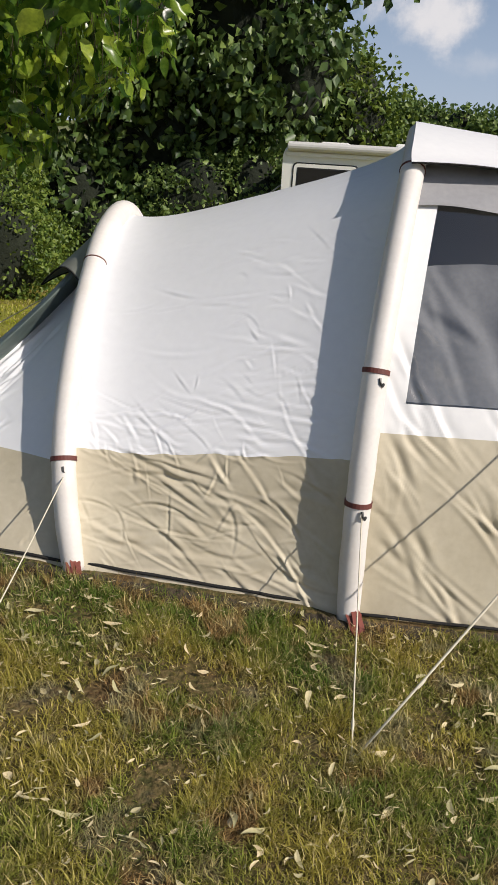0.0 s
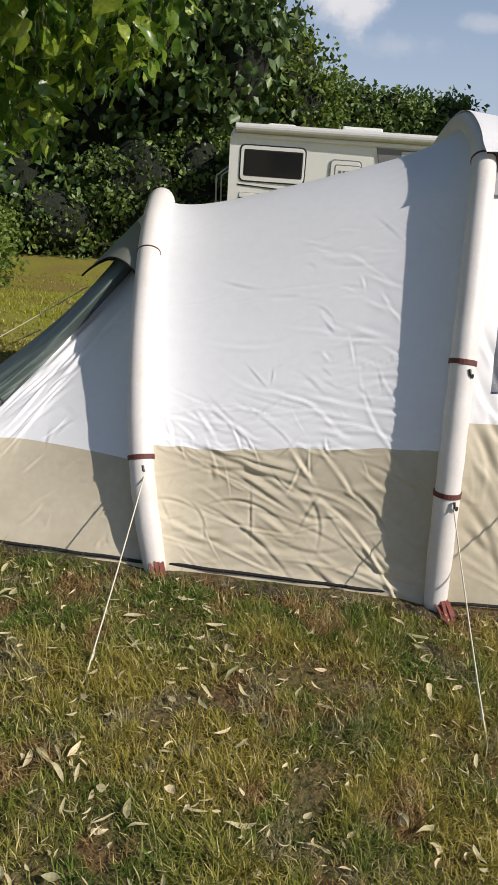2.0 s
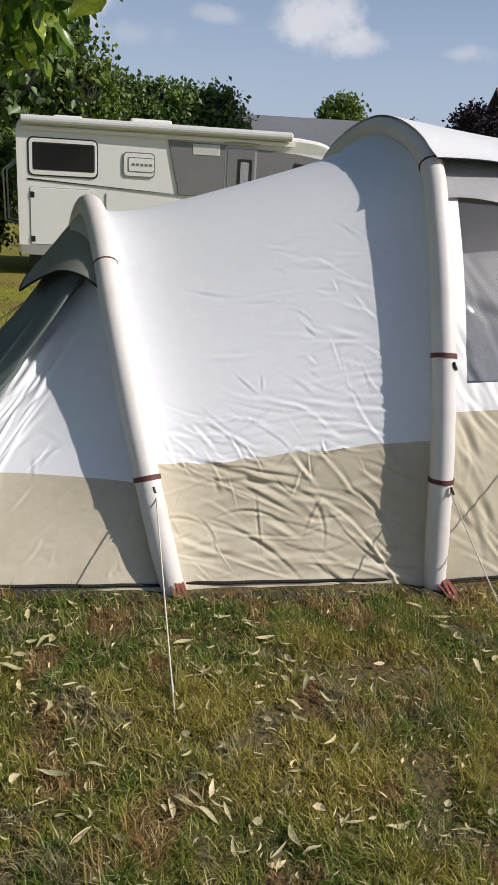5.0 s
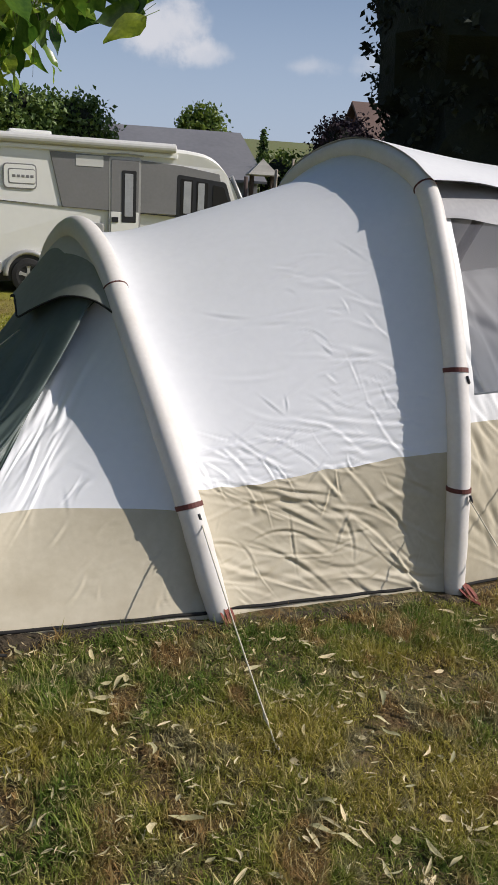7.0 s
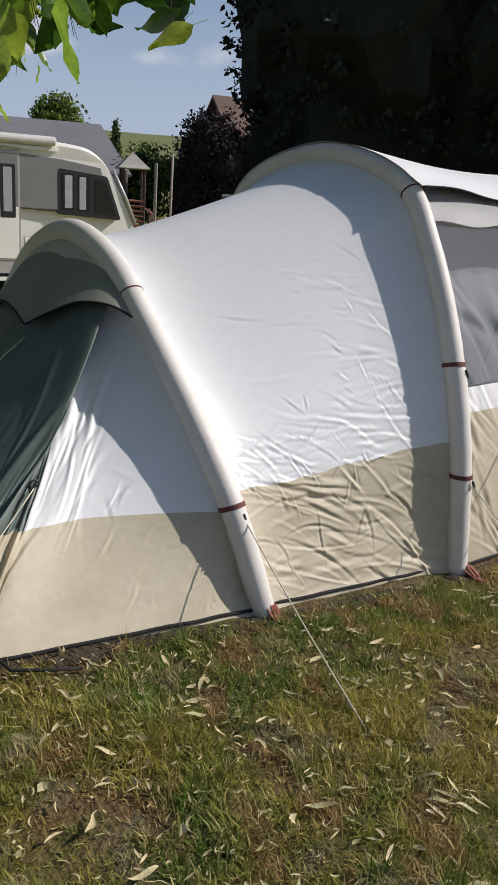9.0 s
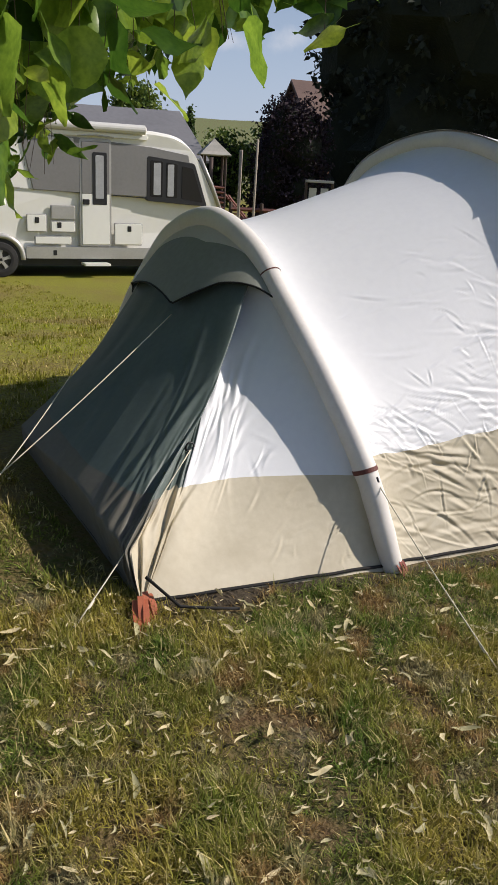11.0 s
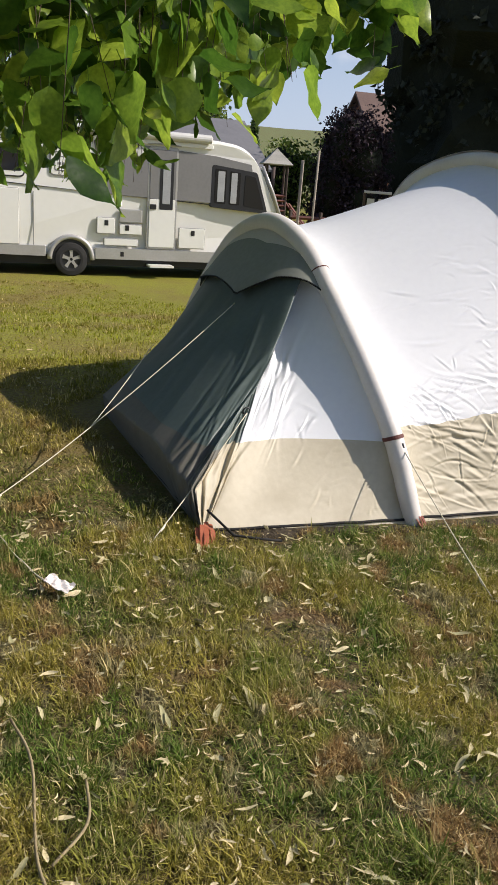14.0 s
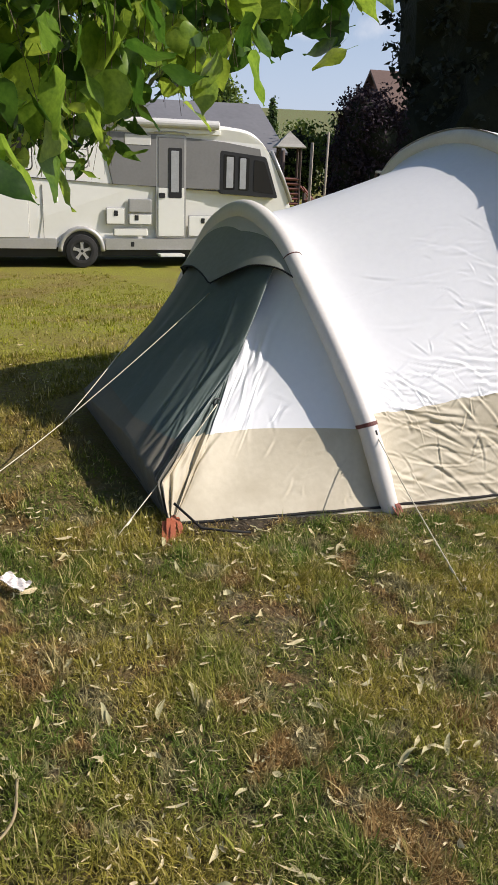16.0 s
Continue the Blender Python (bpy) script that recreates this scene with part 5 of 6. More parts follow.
def play_hut():
    h = empty("play_hut", label="wooden play tower with a pale shingled pyramid roof", category="play hut")
    c = Vector((13.45, 25.8, 0))
    a0 = radians(-25)
    ex, ey = Vector((math.cos(a0), math.sin(a0), 0)), Vector((-math.sin(a0), math.cos(a0), 0))

    def at(i, j, z):
        p = c + ex * i + ey * j
        return Vector((p.x, p.y, z))

    for i in (-0.36, 0.36):
        for j in (-0.36, 0.36):
            link_mesh("post", *tube([at(i, j, -0.6), at(i, j, 2.36)], 0.045, 6), M_DARKPOST, h)
    for side_ in range(4):
        a_ = side_ * math.pi / 2
        for k in range(5):
            z0, z1, k0, k1 = 2.33 + k * 0.105, 2.33 + (k + 1) * 0.105 + 0.03, 1 - k / 5, 1 - (k + 1) / 5
            pts = []
            for sgn, kk, z in ((-1, k0, z0), (1, k0, z0), (1, max(k1, 0.02), z1 - 0.03), (-1, max(k1, 0.02), z1 - 0.03)):
                x_, y_ = 0.52 * kk, sgn * 0.52 * kk
                i, j = x_ * math.cos(a_) - y_ * math.sin(a_), x_ * math.sin(a_) + y_ * math.cos(a_)
                pts.append((i, j, z))
            vs_ = [at(i * 1.03, j * 1.03, z + 0.02) for i, j, z in pts] + [at(i, j, z - 0.015) for i, j, z in pts]
            link_mesh("roof_course", vs_, [(0, 1, 2, 3), (7, 6, 5, 4), (0, 4, 5, 1), (1, 5, 6, 2), (2, 6, 7, 3), (3, 7, 4, 0)], M_HUTROOF, h, "pale weathered shingles" if k == 0 else "")
    for k in range(7):
        for a_, b_ in (((-0.36, -0.36), (0.36, -0.36)), ((0.36, -0.36), (0.36, 0.36)), ((-0.36, 0.36), (-0.36, -0.36))):
            p, q = at(*a_, 0.0), at(*b_, 0.0)
            z = 0.3 + k * 0.165
            v2, f2_ = tube([p + Vector((0, 0, z)), q + Vector((0, 0, z))], 0.05, 4)
            link_mesh("board", v2, f2_, M_HUTWOOD, h)
    for k in range(6):
        link_mesh("ladder_rung", *tube([at(0.6 + 0.12 * k, -0.3, 0.9 - 0.24 * k), at(0.6 + 0.12 * k, 0.3, 0.9 - 0.24 * k)], 0.03, 5), M_HUTWOOD, h)
    for j in (-0.3, 0.3):
        link_mesh("slide_rail", *tube([at(0.5, j, 1.05), at(1.9, j, -0.5)], 0.04, 5), M_HUTWOOD, h)


play_hut()


def fence_run():
    f = empty("garden_fence", label="dark reddish post and rail garden fence", category="fence")
    a_, b_ = Vector((11.6, 22.0, 0)), Vector((16.5, 17.6, 0))
    for k in range(8):
        p = a_.lerp(b_, k / 7)
        link_mesh("fence_post", *tube([Vector((p.x, p.y, -0.65)), Vector((p.x, p.y, 0.95))], 0.06, 5), M_DARKPOST, f)
    for z in (0.75, 0.45, 0.12, -0.2):
        link_mesh("rail", *tube([Vector((a_.x, a_.y, z)), Vector((b_.x, b_.y, z))], 0.06, 4), M_HUTWOOD, f)


fence_run()
for (x, y, zt, lean, mat_, r_) in ((9.0, 17.35, 2.55, 0.06, M_POST, 0.03), (8.75, 17.6, 2.3, 0.02, M_POST, 0.04), (8.2, 18.0, 2.1, 0.0, M_DARKPOST, 0.05)):
    p = tube_part("pole", [(x, y, -0.7), (x + lean * 0.5, y, 0.7), (x + lean, y, zt)], r_, mat_, sides=7)
    tagged(p, "slim upright timber pole on the lawn", "pole", "timber poles")


def picnic_table(x, y, turn):
    t = empty("picnic_table", label="weathered picnic table in the shade of the trees", category="picnic table", group="picnic tables")
    m_ = pose(x, y, -0.55, 0, 0, turn)
    for nm, bx in (("tabletop", (-0.8, 0.8, -0.38, 0.38, 0.70, 0.75)), ("bench", (-0.8, 0.8, -0.8, -0.55, 0.42, 0.46)), ("bench", (-0.8, 0.8, 0.55, 0.8, 0.42, 0.46)), ("leg", (-0.62, -0.54, -0.7, 0.7, 0.36, 0.42)), ("leg", (0.54, 0.62, -0.7, 0.7, 0.36, 0.42)), ("leg", (-0.62, -0.54, -0.1, 0.1, 0.0, 0.70)), ("leg", (0.54, 0.62, -0.1, 0.1, 0.0, 0.70))):
        bm = box_bm(*bx, 0.01)
        bm.transform(m_)
        part(nm, bm, M_POST, t)


def terrace_stand():
    t = empty("terrace_stand", label="dark stand with a flat pale-edged top and two pale panels", category="stand")
    m_ = pose(10.2, 16.35, gz(10.2, 16.35), 0, 0, -35)
    for nm, bx, mat_ in (("top", (-0.32, 0.32, -0.2, 0.2, 2.18, 2.24), M_SILVER), ("panel", (-0.24, -0.06, -0.03, 0.03, 1.62, 2.06), M_AWNING), ("panel", (0.04, 0.22, -0.03, 0.03, 1.62, 2.06), M_AWNING), ("rail", (-0.34, 0.34, -0.04, 0.04, 1.50, 1.58), M_POST), ("leg", (-0.34, -0.28, -0.05, 0.05, 0.0, 2.18), M_DARKPOST), ("leg", (0.28, 0.34, -0.05, 0.05, 0.0, 2.18), M_DARKPOST)):
        bm = box_bm(*bx, 0.01)
        bm.transform(m_)
        part(nm, bm, mat_, t)


terrace_stand()
picnic_table(11.6, 15.0, 20)
picnic_table(12.8, 17.6, 60)


def house():
    h = empty("house", label="brick house with a red tiled gable roof behind the trees", category="house")
    m_ = pose(30.35, 35.0, -1.2, 0, 0, -107)
    W, D, E, R = 2.5, 5.0, 5.4, 7.5
    vs_ = [m_ @ Vector(p) for p in ((-W, -D, 0), (W, -D, 0), (W, D, 0), (-W, D, 0), (-W, -D, E), (W, -D, E), (W, D, E), (-W, D, E), (0, -D, R), (0, D, R))]
    link_mesh("wall", vs_, [(0, 1, 5, 8, 4), (1, 2, 6, 5), (2, 3, 7, 9, 6), (3, 0, 4, 7)], M_BRICK, h, "dark brick walls")
    for s_ in (-1, 1):
        q = [Vector((s_ * (W + 0.4), -D - 0.4, E - 0.28)), Vector((s_ * (W + 0.4), D + 0.4, E - 0.28)), Vector((0, D + 0.4, R + 0.05)), Vector((0, -D - 0.4, R + 0.05))]
        up_ = Vector((0, 0, 0.16))
        link_mesh("roof", [m_ @ p for p in q] + [m_ @ (p + up_) for p in q], [(4, 5, 6, 7), (3, 2, 1, 0), (0, 1, 5, 4), (1, 2, 6, 5), (2, 3, 7, 6), (3, 0, 4, 7)], M_TILE, h, "red tiled roof slope")
    for x, z in ((-1.2, 1.2), (1.2, 1.2), (0, 3.6)):
        bm = box_bm(x - 0.5, x + 0.5, -D - 0.05, -D + 0.05, z, z + 1.2, 0.02)
        bm.transform(m_)
        wdw = part("window", bm, M_VAN, h, "white framed window")
        bm = box_bm(x - 0.42, x + 0.42, -D - 0.07, -D, z + 0.08, z + 1.12, 0.01)
        bm.transform(m_)
        part("pane", bm, M_GLASS, wdw)


house()


# ---- overhanging tree: limbs above the path, large leaves that hang from them ----
def big_leaf(name, seed):
    """One broad pointed leaf with a folded midrib, 1 m long, hanging along -z."""
    r = random.Random(seed)
    ts = (0, 0.12, 0.3, 0.5, 0.7, 0.87, 1.0)
    ws = (0.04, 0.26, 0.35, 0.33, 0.225, 0.085, 0.0)
    curl, fold, skew = r.uniform(-0.25, 0.35), r.uniform(0.05, 0.26), r.uniform(-0.1, 0.1)
    vs_, fs_ = [], []
    for t, w_ in zip(ts, ws):
        y = curl * t * t
        x = skew * math.sin(t * 3)
        wav = 0.05 * math.sin(t * 9 + seed)
        vs_ += [(x - w_, y + fold * w_ + wav, -t), (x, y, -t), (x + w_, y + fold * w_ - wav, -t)]
    for i in range(len(ts) - 1):
        a = i * 3
        fs_ += [(a, a + 1, a + 4, a + 3), (a + 1, a + 2, a + 5, a + 4)]
    n0_ = len(vs_)
    vs_ += [(0.012, 0.0, 0.0), (-0.012, 0.0, 0.0), (0.0, 0.05, 0.30), (0.02, 0.05, 0.30)]
    fs_.append((n0_, n0_ + 1, n0_ + 2, n0_ + 3))
    me = bpy.data.meshes.new(name)
    me.from_pydata(vs_, [], fs_)
    me.materials.append(M_LEAF_NEAR)
    me.polygons.foreach_set("use_smooth", [True] * len(me.polygons))
    return me


lime = empty("lime_tree", label="broad-leaved tree whose branches hang over the path", category="tree")
tube_part("trunk", [(-5.6, 6.4, gz(-5.6, 6.4) - 0.1), (-5.55, 6.35, 1.2), (-5.4, 6.2, 2.4), (-5.0, 5.9, 3.6), (-4.7, 5.7, 5.0)], [0.26, 0.21, 0.18, 0.14, 0.08], M_BARK, lime, "rough grey-brown trunk", 14)
BOUGHS = [[(-5.3, 6.1, 2.6), (-4.2, 5.0, 3.25), (-3.0, 4.0, 3.2), (-1.8, 3.8, 3.1), (-0.7, 4.0, 3.05)],
         [(-5.1, 5.95, 3.2), (-3.6, 5.8, 3.5), (-2.2, 5.8, 3.3), (-1.0, 5.6, 3.15)],
         [(-5.4, 6.2, 2.3), (-4.6, 4.6, 2.9), (-3.6, 3.4, 2.95), (-2.7, 3.0, 2.75)]]
for l in BOUGHS:
    tube_part("limb", l, list(np.linspace(0.07, 0.014, len(l))), M_BARK, lime, "", 8)
LEAF_KINDS = [big_leaf("leaf", k) for k in range(6)]
rl_ = random.Random(77)
hung, spare = 0, []


def leaf_low(x, y):
    """How low the foliage hangs over a spot."""
    if y > 4.45:
        return 1.60 + 0.85 * max(0.0, x + 1.5) + 0.06 * (y - 5)
    return 1.56 + 0.37 * (x + 2.65)


spots = []
# first bough: over the tent's back
for k in range(104):
    t = (k + rl_.random()) / 104
    x = -3.05 + 2.55 * t ** 0.9
    y = 3.0 + 0.47 * (x + 2.65) + rl_.uniform(-0.38, 0.42)
    spots.append((x, y))
# second bough: farther back
for k in range(135):
    x = -2.1 + 1.5 * rl_.random()
    y = 4.7 + 1.6 * rl_.random()
    spots.append((x, y))
for x, y in spots:
    low = leaf_low(x, y) + abs(rl_.gauss(0, 0.2)) + 0.08 * math.sin(x * 9)
    top_z = 3.05
    # a thin twig carries the leaves, alternating and drooping
    bend = (rl_.gauss(0, 0.16), rl_.gauss(0, 0.16))
    tw_pts = [(x - bend[0] * (1 - t), y - bend[1] * (1 - t), top_z + (low + 0.08 - top_z) * t) for t in np.linspace(0, 1, 5)]
    tube_part("twig", tw_pts, [0.003, 0.0025, 0.002, 0.0016, 0.0012], M_BARK, lime, "", 4)
    n_l = int((top_z - low) / 0.07)
    for j in range(n_l):
        t = 1 - j / max(1, n_l)
        z = low + 0.10 + (top_z - low - 0.1) * (1 - t)
        if z > 2.75:
            continue
        size_ = rl_.choice((0.07, 0.10, 0.13, 0.16, 0.19)) * rl_.uniform(0.85, 1.15) if y < 4.45 else rl_.uniform(0.09, 0.16)
        slim = 1.0 if y < 4.45 else 0.62
        px, py = x - bend[0] * (1 - t) + rl_.gauss(0, 0.06), y - bend[1] * (1 - t) + rl_.gauss(0, 0.06)
        m_ = Matrix.LocRotScale((px, py, z + 0.03), Euler((rl_.gauss(0, 0.75), rl_.gauss(0, 0.7), rl_.uniform(0, 6.28))), (size_ * slim * rl_.uniform(0.85, 1.25), size_, size_ * rl_.uniform(0.9, 1.25)))
        spare.append((m_, rl_.randrange(6), y))
# the leaves nearest the path are parts of their own, the rest one joined crown
spare.sort(key=lambda q: (q[0].translation.z + 0.25 * q[2]))
for m_, kind_, _ in spare[:300]:
    ob = bpy.data.objects.new("leaf", LEAF_KINDS[kind_])
    scene.collection.objects.link(ob)
    ob.parent = lime
    ob.matrix_basis = m_
jv, jf = [], []
for m_, kind_, _ in spare[300:]:
    me = LEAF_KINDS[kind_]
    b0 = len(jv)
    jv += [tuple(m_ @ v_.co) for v_ in me.vertices]
    jf += [tuple(b0 + i for i in p.vertices) for p in me.polygons]
M_LEAF_JOIN = surface("lime_leaf_mass", (0.075, 0.165, 0.02), (0.22, 0.35, 0.04), 0.28, 14, 70, 0.35, vary=0.8, island=True, trans=0.55, bump_dist=0.003)
cr_ = link_mesh("crown", jv, jf, M_LEAF_JOIN, lime, "", smooth=True)
cr_["kind"] = "stuff"
# unseen foliage, thickened to keep sky light off the tent's back
ov = crown_points([(-3.4, 4.6, 4.6, 2.4, 2.0, 1.1), (-1.6, 4.6, 4.3, 1.5, 1.6, 0.8), (-5.0, 6.0, 5.2, 2.2, 2.2, 1.5), (-2.6, 4.4, 3.3, 1.6, 1.4, 0.45)], 11000, 61, 0.22, 200)
leaf_mesh("upper_crown", ov, 0.13, M_LEAF_JOIN, lime, "", 62)


# ---- grass, straw and fallen leaves ----
def inside_tent(x, y):
    """Whether a spot lies under the tent."""
    near_edge = np.interp(x, [-1.83, -0.64, 0.49, 2.6], [3.215, 2.985, 2.865, 2.92])
    far_edge = np.interp(x, [-1.83, -0.5, 0.9, 2.6], [5.0, 5.95, 5.75, 5.75])
    return (x > -1.80) & (x < 2.6) & (y > near_edge - 0.002) & (y < far_edge)


def blades(name, x0, x1, y0, y1, n, h, wdt, seed, lie=0.9, bare=0.42, tuft=0.022):
    """Bent grass blades, one island each; thin where the soil shows."""
    r = np.random.RandomState(seed)
    x, y = r.uniform(x0, x1, n), r.uniform(y0, y1, n)
    # two thirds grow in tufts and lean out from the tuft's heart
    m_t = max(1, n // 22)
    tx, ty = r.uniform(x0, x1, m_t), r.uniform(y0, y1, m_t)
    which = r.randint(0, m_t, n)
    ta, tr_ = r.uniform(0, 2 * np.pi, n), np.abs(r.normal(0, tuft, n))
    in_tuft = r.uniform(size=n) < 0.66
    x = np.where(in_tuft, tx[which] + tr_ * np.cos(ta), x)
    y = np.where(in_tuft, ty[which] + tr_ * np.sin(ta), y)
    dens = np.array([noise.noise((a * 3.1, b * 3.1, 7.0)) * 0.6 + noise.noise((a * 9, b * 9, 2.0)) * 0.4 for a, b in zip(x, y)])
    keep = ~inside_tent(x, y) & (r.uniform(size=n) < np.clip(bare + 0.58 + dens * 1.9, 0.10, 1))
    x, y, dens, ta, in_tuft, tr_ = x[keep], y[keep], dens[keep], ta[keep], in_tuft[keep], tr_[keep]
    heart = np.where(in_tuft, np.exp(-(tr_ / tuft) ** 2), 0)
    N = len(x)
    z = ground_z(x, y) - 0.004
    a = np.where(in_tuft, ta + r.normal(0, 0.7, N), r.uniform(0, 2 * np.pi, N))
    L_ = h * r.uniform(0.45, 1.45, N) * np.clip(1 + 1.3 * dens, 0.3, 2) * (1 + 0.35 * heart)
    tilt = np.clip(np.abs(r.normal(lie - 0.3 * heart, 0.35, N)), 0.1, 1.45)
    d = np.stack([np.cos(a), np.sin(a)], 1)
    s = np.stack([-np.sin(a), np.cos(a)], 1) * (wdt * r.uniform(0.6, 1.5, N))[:, None] / 2
    base_ = np.stack([x, y, z], 1)
    mid_ = base_ + np.concatenate([d * (L_ * 0.5 * np.sin(tilt * 0.6))[:, None], (L_ * 0.5 * np.cos(tilt * 0.6))[:, None]], 1)
    end_ = mid_ + np.concatenate([d * (L_ * 0.6 * np.sin(tilt * 1.25))[:, None], (L_ * 0.6 * np.cos(tilt * 1.25))[:, None]], 1)
    s3 = np.concatenate([s, np.zeros((N, 1))], 1)
    V = np.stack([base_ - s3, base_ + s3, mid_ + s3 * 0.85, mid_ - s3 * 0.85, end_], 1)
    me = bpy.data.meshes.new(name)
    me.vertices.add(N * 5)
    me.vertices.foreach_set("co", V.reshape(-1).astype(np.float32))
    b5 = np.arange(N)[:, None] * 5
    tri = np.concatenate([b5 + [0, 1, 2], b5 + [0, 2, 3], b5 + [3, 2, 4]], 1).reshape(-1)
    me.loops.add(len(tri))
    me.loops.foreach_set("vertex_index", tri.astype(np.int32))
    me.polygons.add(len(tri) // 3)
    me.polygons.foreach_set("loop_start", np.arange(0, len(tri), 3, dtype=np.int32))
    me.materials.append(M_BLADE)
    me.update(calc_edges=True)
    me.validate()
    return tagged(new(name, me), "short worn lawn grass, part green and part dry", "grass", kind="stuff")


blades("grass", -4.8, 1.6, 1.0, 3.35, 400000, 0.040, 0.0030, 101, 1.10, bare=0.34, tuft=0.032)
blades("grass", -4.9, -1.0, 0.9, 3.30, 20000, 0.050, 0.0050, 104, 1.0, bare=-0.25, tuft=0.045)
blades("grass", -5.2, -1.0, 3.2, 6.2, 72000, 0.032, 0.0055, 102, 0.95, tuft=0.04)
blades("grass", -7.5, 3.5, -2.5, 0.95, 36000, 0.042, 0.009, 105, 1.0, tuft=0.05)
blades("grass", -6.0, 3.0, 6.0, 17.0, 70000, 0.032, 0.008, 103, 0.8, tuft=0.06)


def soil_shade_strip():
    """Bare soil, ragged at its edge, along the tent's hem; dark to paint the shadow gap."""
    xs = np.linspace(-1.84, 2.2, 420)
    edge = np.interp(xs, [-1.83, -0.64, 0.49, 2.6], [3.215, 2.985, 2.865, 2.92])
    vs_, fs_ = [], []
    for i, (x, e) in enumerate(zip(xs, edge)):
        out_ = 0.050 + 0.045 * noise.noise((x * 4, 3.0, 1.0)) + 0.035 * noise.noise((x * 17, 5.0, 2.0))
        for k in range(6):
            y = e + 0.06 - (0.06 + out_) * k / 5
            lift_ = 0.007 * math.sin(math.pi * k / 5) + 0.010 * noise.noise((x * 45, y * 45, 0.0)) - (0.012 if k in (0, 5) else 0)
            vs_.append((float(x), float(y), gz(float(x), float(y)) + 0.006 + lift_))
    for i in range(len(xs) - 1):
        for k in range(5):
            q = i * 6 + k
            fs_.append((q, q + 1, q + 7, q + 6))
    # soil tone darkened: the shade under the hem is in it
    m_ = surface("hem_soil_shade", (0.024, 0.018, 0.011), (0.085, 0.062, 0.034), 0.95, 40, 160, 0.8, bump_dist=0.01)
    return tagged(link_mesh("soil_and_hem_shade", vs_, fs_, m_), "bare soil along the hem of the tent, darkened for the gap's shade", "soil", kind="stuff")


soil_shade_strip()


def litter_leaves(name, n, x0, x1, y0, y1, length, width, seed, material, label, category):
    """Curled dry leaves and straw bits lying on the grass."""
    r = np.random.RandomState(seed)
    vs_, fs_ = [], []
    for _ in range(n):
        x, y = r.uniform(x0, x1), r.uniform(y0, y1)
        if inside_tent(np.array(x), np.array(y)):
            continue
        L_, W_ = length * r.uniform(0.45, 1.5), width * r.uniform(0.5, 1.5)
        a, roll, curl = r.uniform(0, 6.28), r.normal() * 0.5, r.normal() * 0.35
        z = gz(x, y) + 0.016 + r.uniform(0, 0.024)
        b0 = len(vs_)
        for t, w_ in ((0, 0.12), (0.25, 0.85), (0.5, 1.0), (0.78, 0.6), (1, 0.05)):
            u_ = (t - 0.5) * L_
            ang = a + curl * (t - 0.5) * 2
            cx, cy = x + u_ * math.cos(ang), y + u_ * math.sin(ang)
            zz = z + 0.5 * L_ * abs(r.normal()) * 0.12 * abs(t - 0.5)
            sx, sy, sz = -math.sin(ang) * W_ * w_ / 2 * math.cos(roll), math.cos(ang) * W_ * w_ / 2 * math.cos(roll), W_ * w_ / 2 * math.sin(roll)
            vs_ += [(cx - sx, cy - sy, zz - sz), (cx, cy, zz - 0.15 * W_ * w_), (cx + sx, cy + sy, zz + sz)]
        for i in range(4):
            q = b0 + i * 3
            fs_ += [(q, q + 1, q + 4, q + 3), (q + 1, q + 2, q + 5, q + 4)]
    ob = link_mesh(name, vs_, fs_, material)
    return tagged(ob, label, category, kind="stuff")


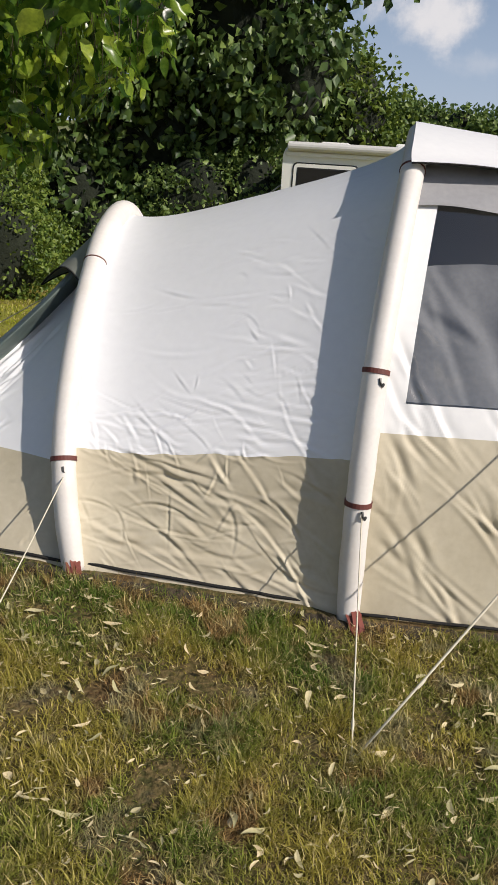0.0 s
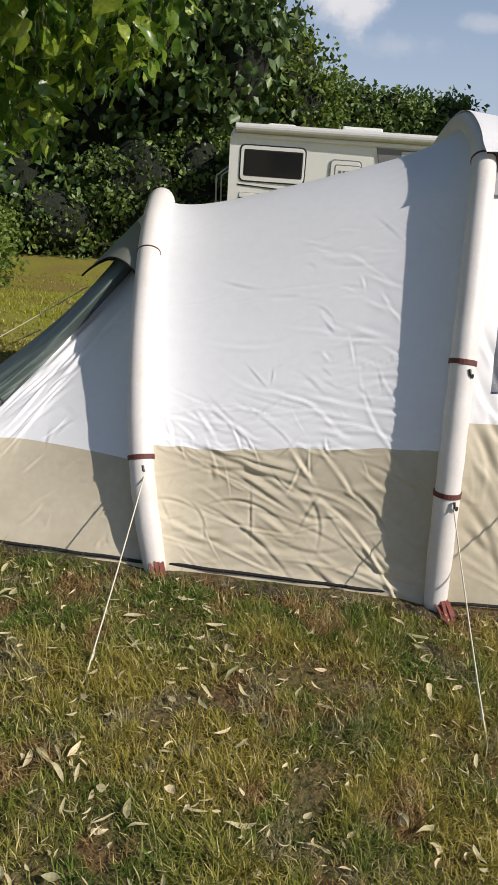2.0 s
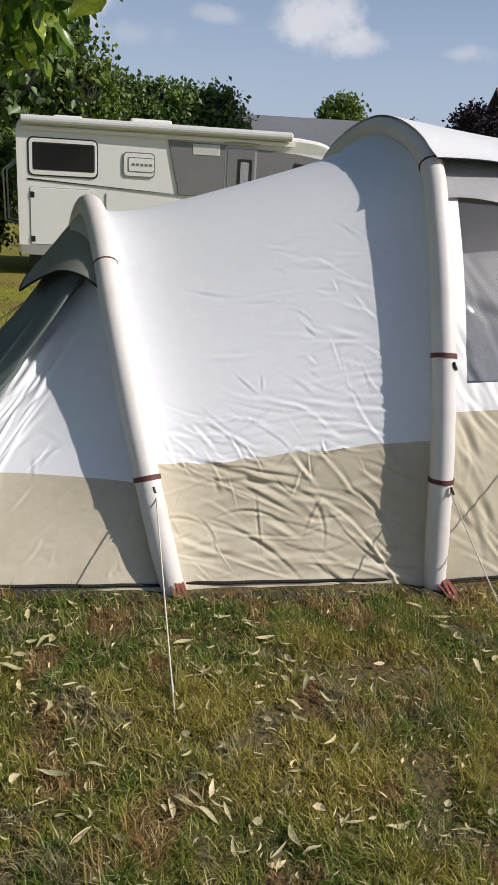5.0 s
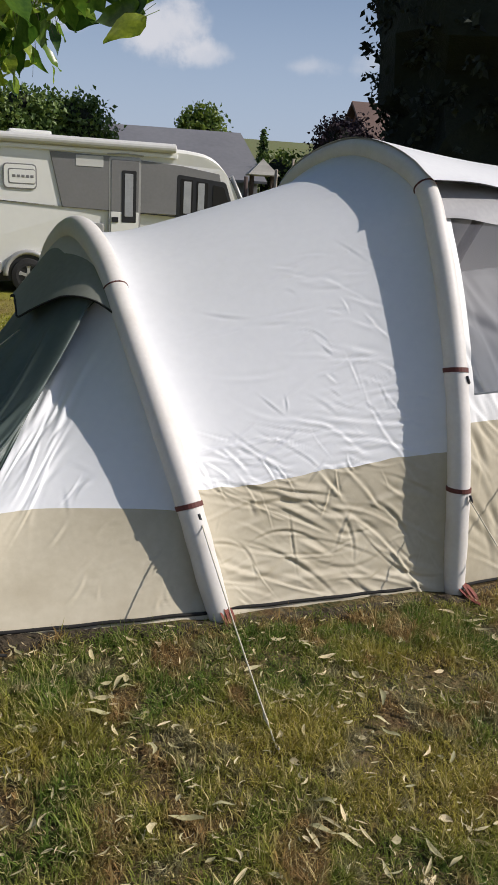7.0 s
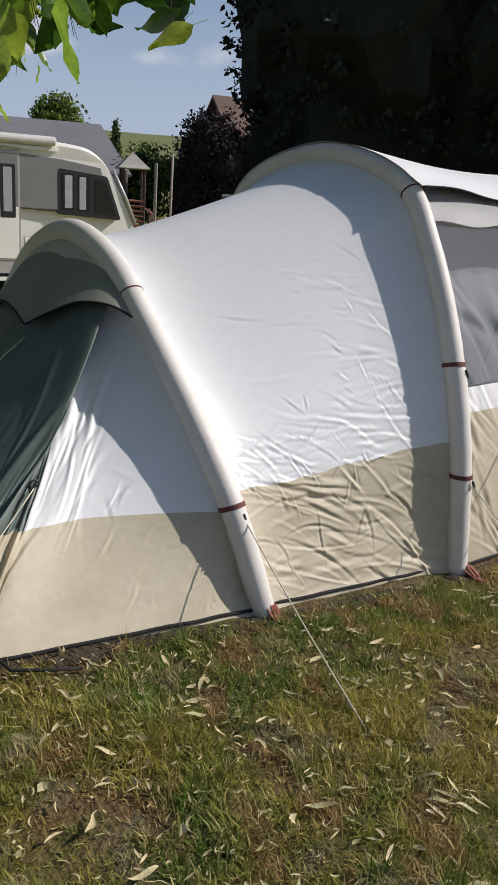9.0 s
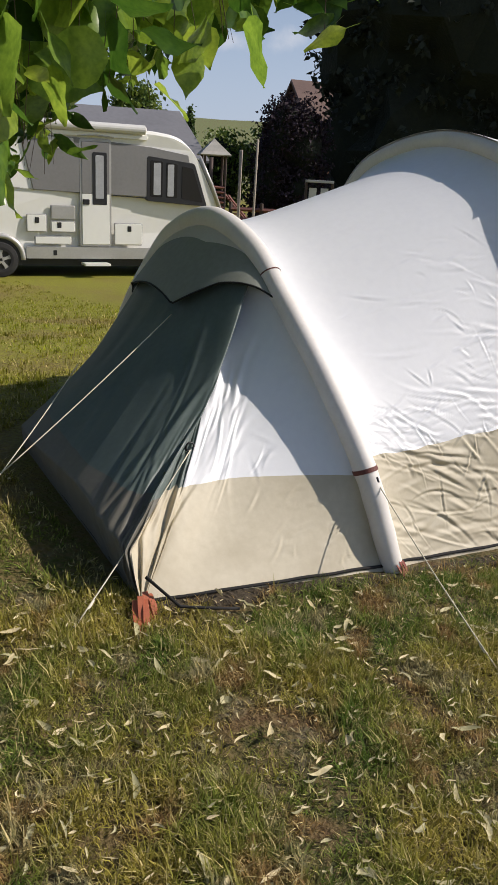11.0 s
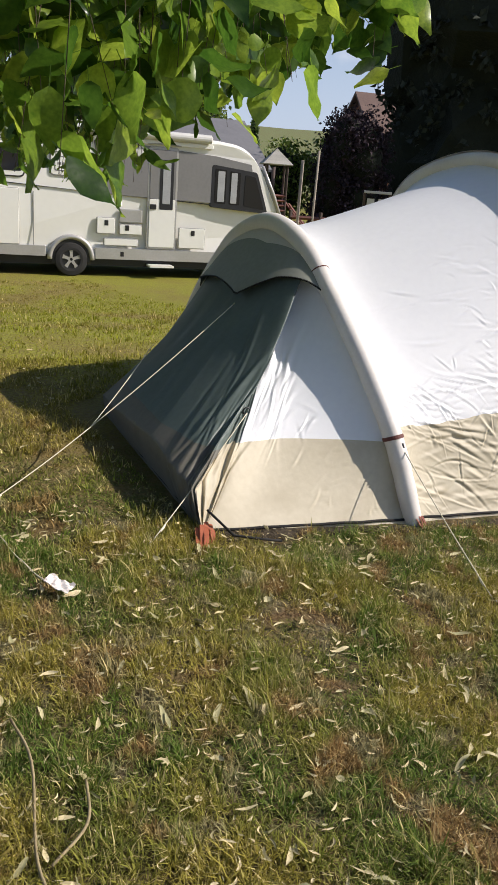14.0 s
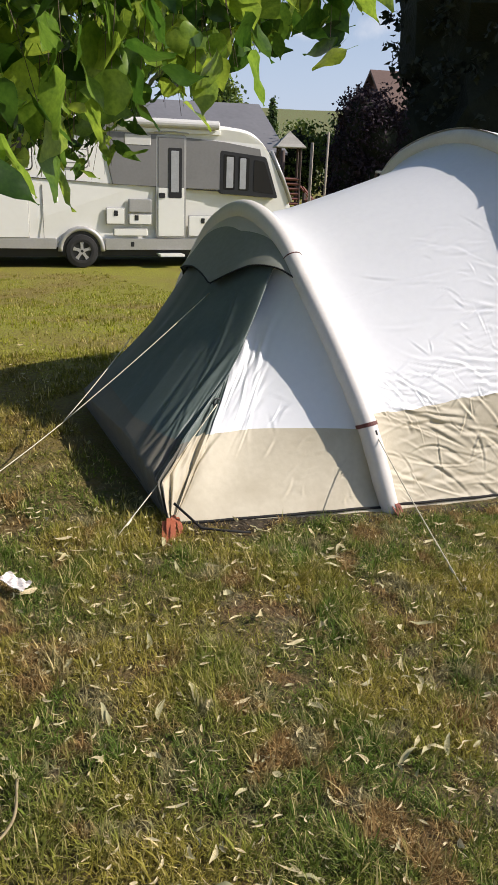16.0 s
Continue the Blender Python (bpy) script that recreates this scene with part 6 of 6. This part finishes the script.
litter_leaves("dry_leaf_litter", 640, -4.6, 1.6, 1.2, 3.5, 0.054, 0.016, 201, M_DRYLEAF, "dry curled straw-coloured leaves scattered on the lawn", "leaf litter")
litter_leaves("straw_litter", 3800, -4.7, 1.7, 1.0, 3.6, 0.034, 0.006, 202, M_DRYLEAF, "short dry straw bits between the grass", "straw")
litter_leaves("dry_leaf_litter", 160, -4.8, -1.2, 3.3, 6.5, 0.05, 0.013, 203, M_DRYLEAF, "dry curled straw-coloured leaves scattered on the lawn", "leaf litter")


def fallen_leaf(x, y, turn, size_):
    me_src = FALLEN[int(abs(x * 997)) % len(FALLEN)]
    ob = bpy.data.objects.new("fallen_leaf", me_src)
    scene.collection.objects.link(ob)
    ob.matrix_basis = pose(x, y, gz(x, y) + 0.032, 8 * math.sin(x * 40), 10 * math.cos(y * 30), turn) @ Matrix.Diagonal((size_, size_, size_, 1))
    return tagged(ob, "pale dry fallen leaf lying on the grass", "leaf", "fallen leaves")


def dry_leaf_mesh(seed):
    r = random.Random(seed)
    vs_, fs_ = [], []
    c_ = r.uniform(-0.5, 0.5)
    prof = ((0, 0.02), (0.15, 0.07), (0.35, 0.11), (0.6, 0.095), (0.82, 0.05), (1, 0.0))
    for t, w_ in prof:
        y = c_ * (t - 0.5) ** 2
        h = 0.10 * math.sin(t * 5 + seed)
        vs_ += [(t - 0.5, y - w_, h + w_ * 0.5), (t - 0.5, y, h), (t - 0.5, y + w_, h + w_ * 0.35)]
    for i in range(len(prof) - 1):
        q = i * 3
        fs_ += [(q, q + 1, q + 4, q + 3), (q + 1, q + 2, q + 5, q + 4)]
    me = bpy.data.meshes.new("fallen_leaf")
    me.from_pydata(vs_, [], fs_)
    me.materials.append(M_FALLEN)
    me.polygons.foreach_set("use_smooth", [True] * len(me.polygons))
    return me


M_FALLEN = surface("bleached_leaf", (0.46, 0.40, 0.20), (0.62, 0.56, 0.32), 0.7, 20, 120, 0.3, vary=0.3, trans=0.12)
FALLEN = [dry_leaf_mesh(k) for k in range(5)]
rf_ = random.Random(31)
for k in range(160):
    x, y = rf_.uniform(-4.3, 1.4), rf_.uniform(1.35, 3.15)
    if bool(inside_tent(np.array(x), np.array(y))):
        continue
    fallen_leaf(x, y, rf_.uniform(0, 360), rf_.uniform(0.05, 0.10))
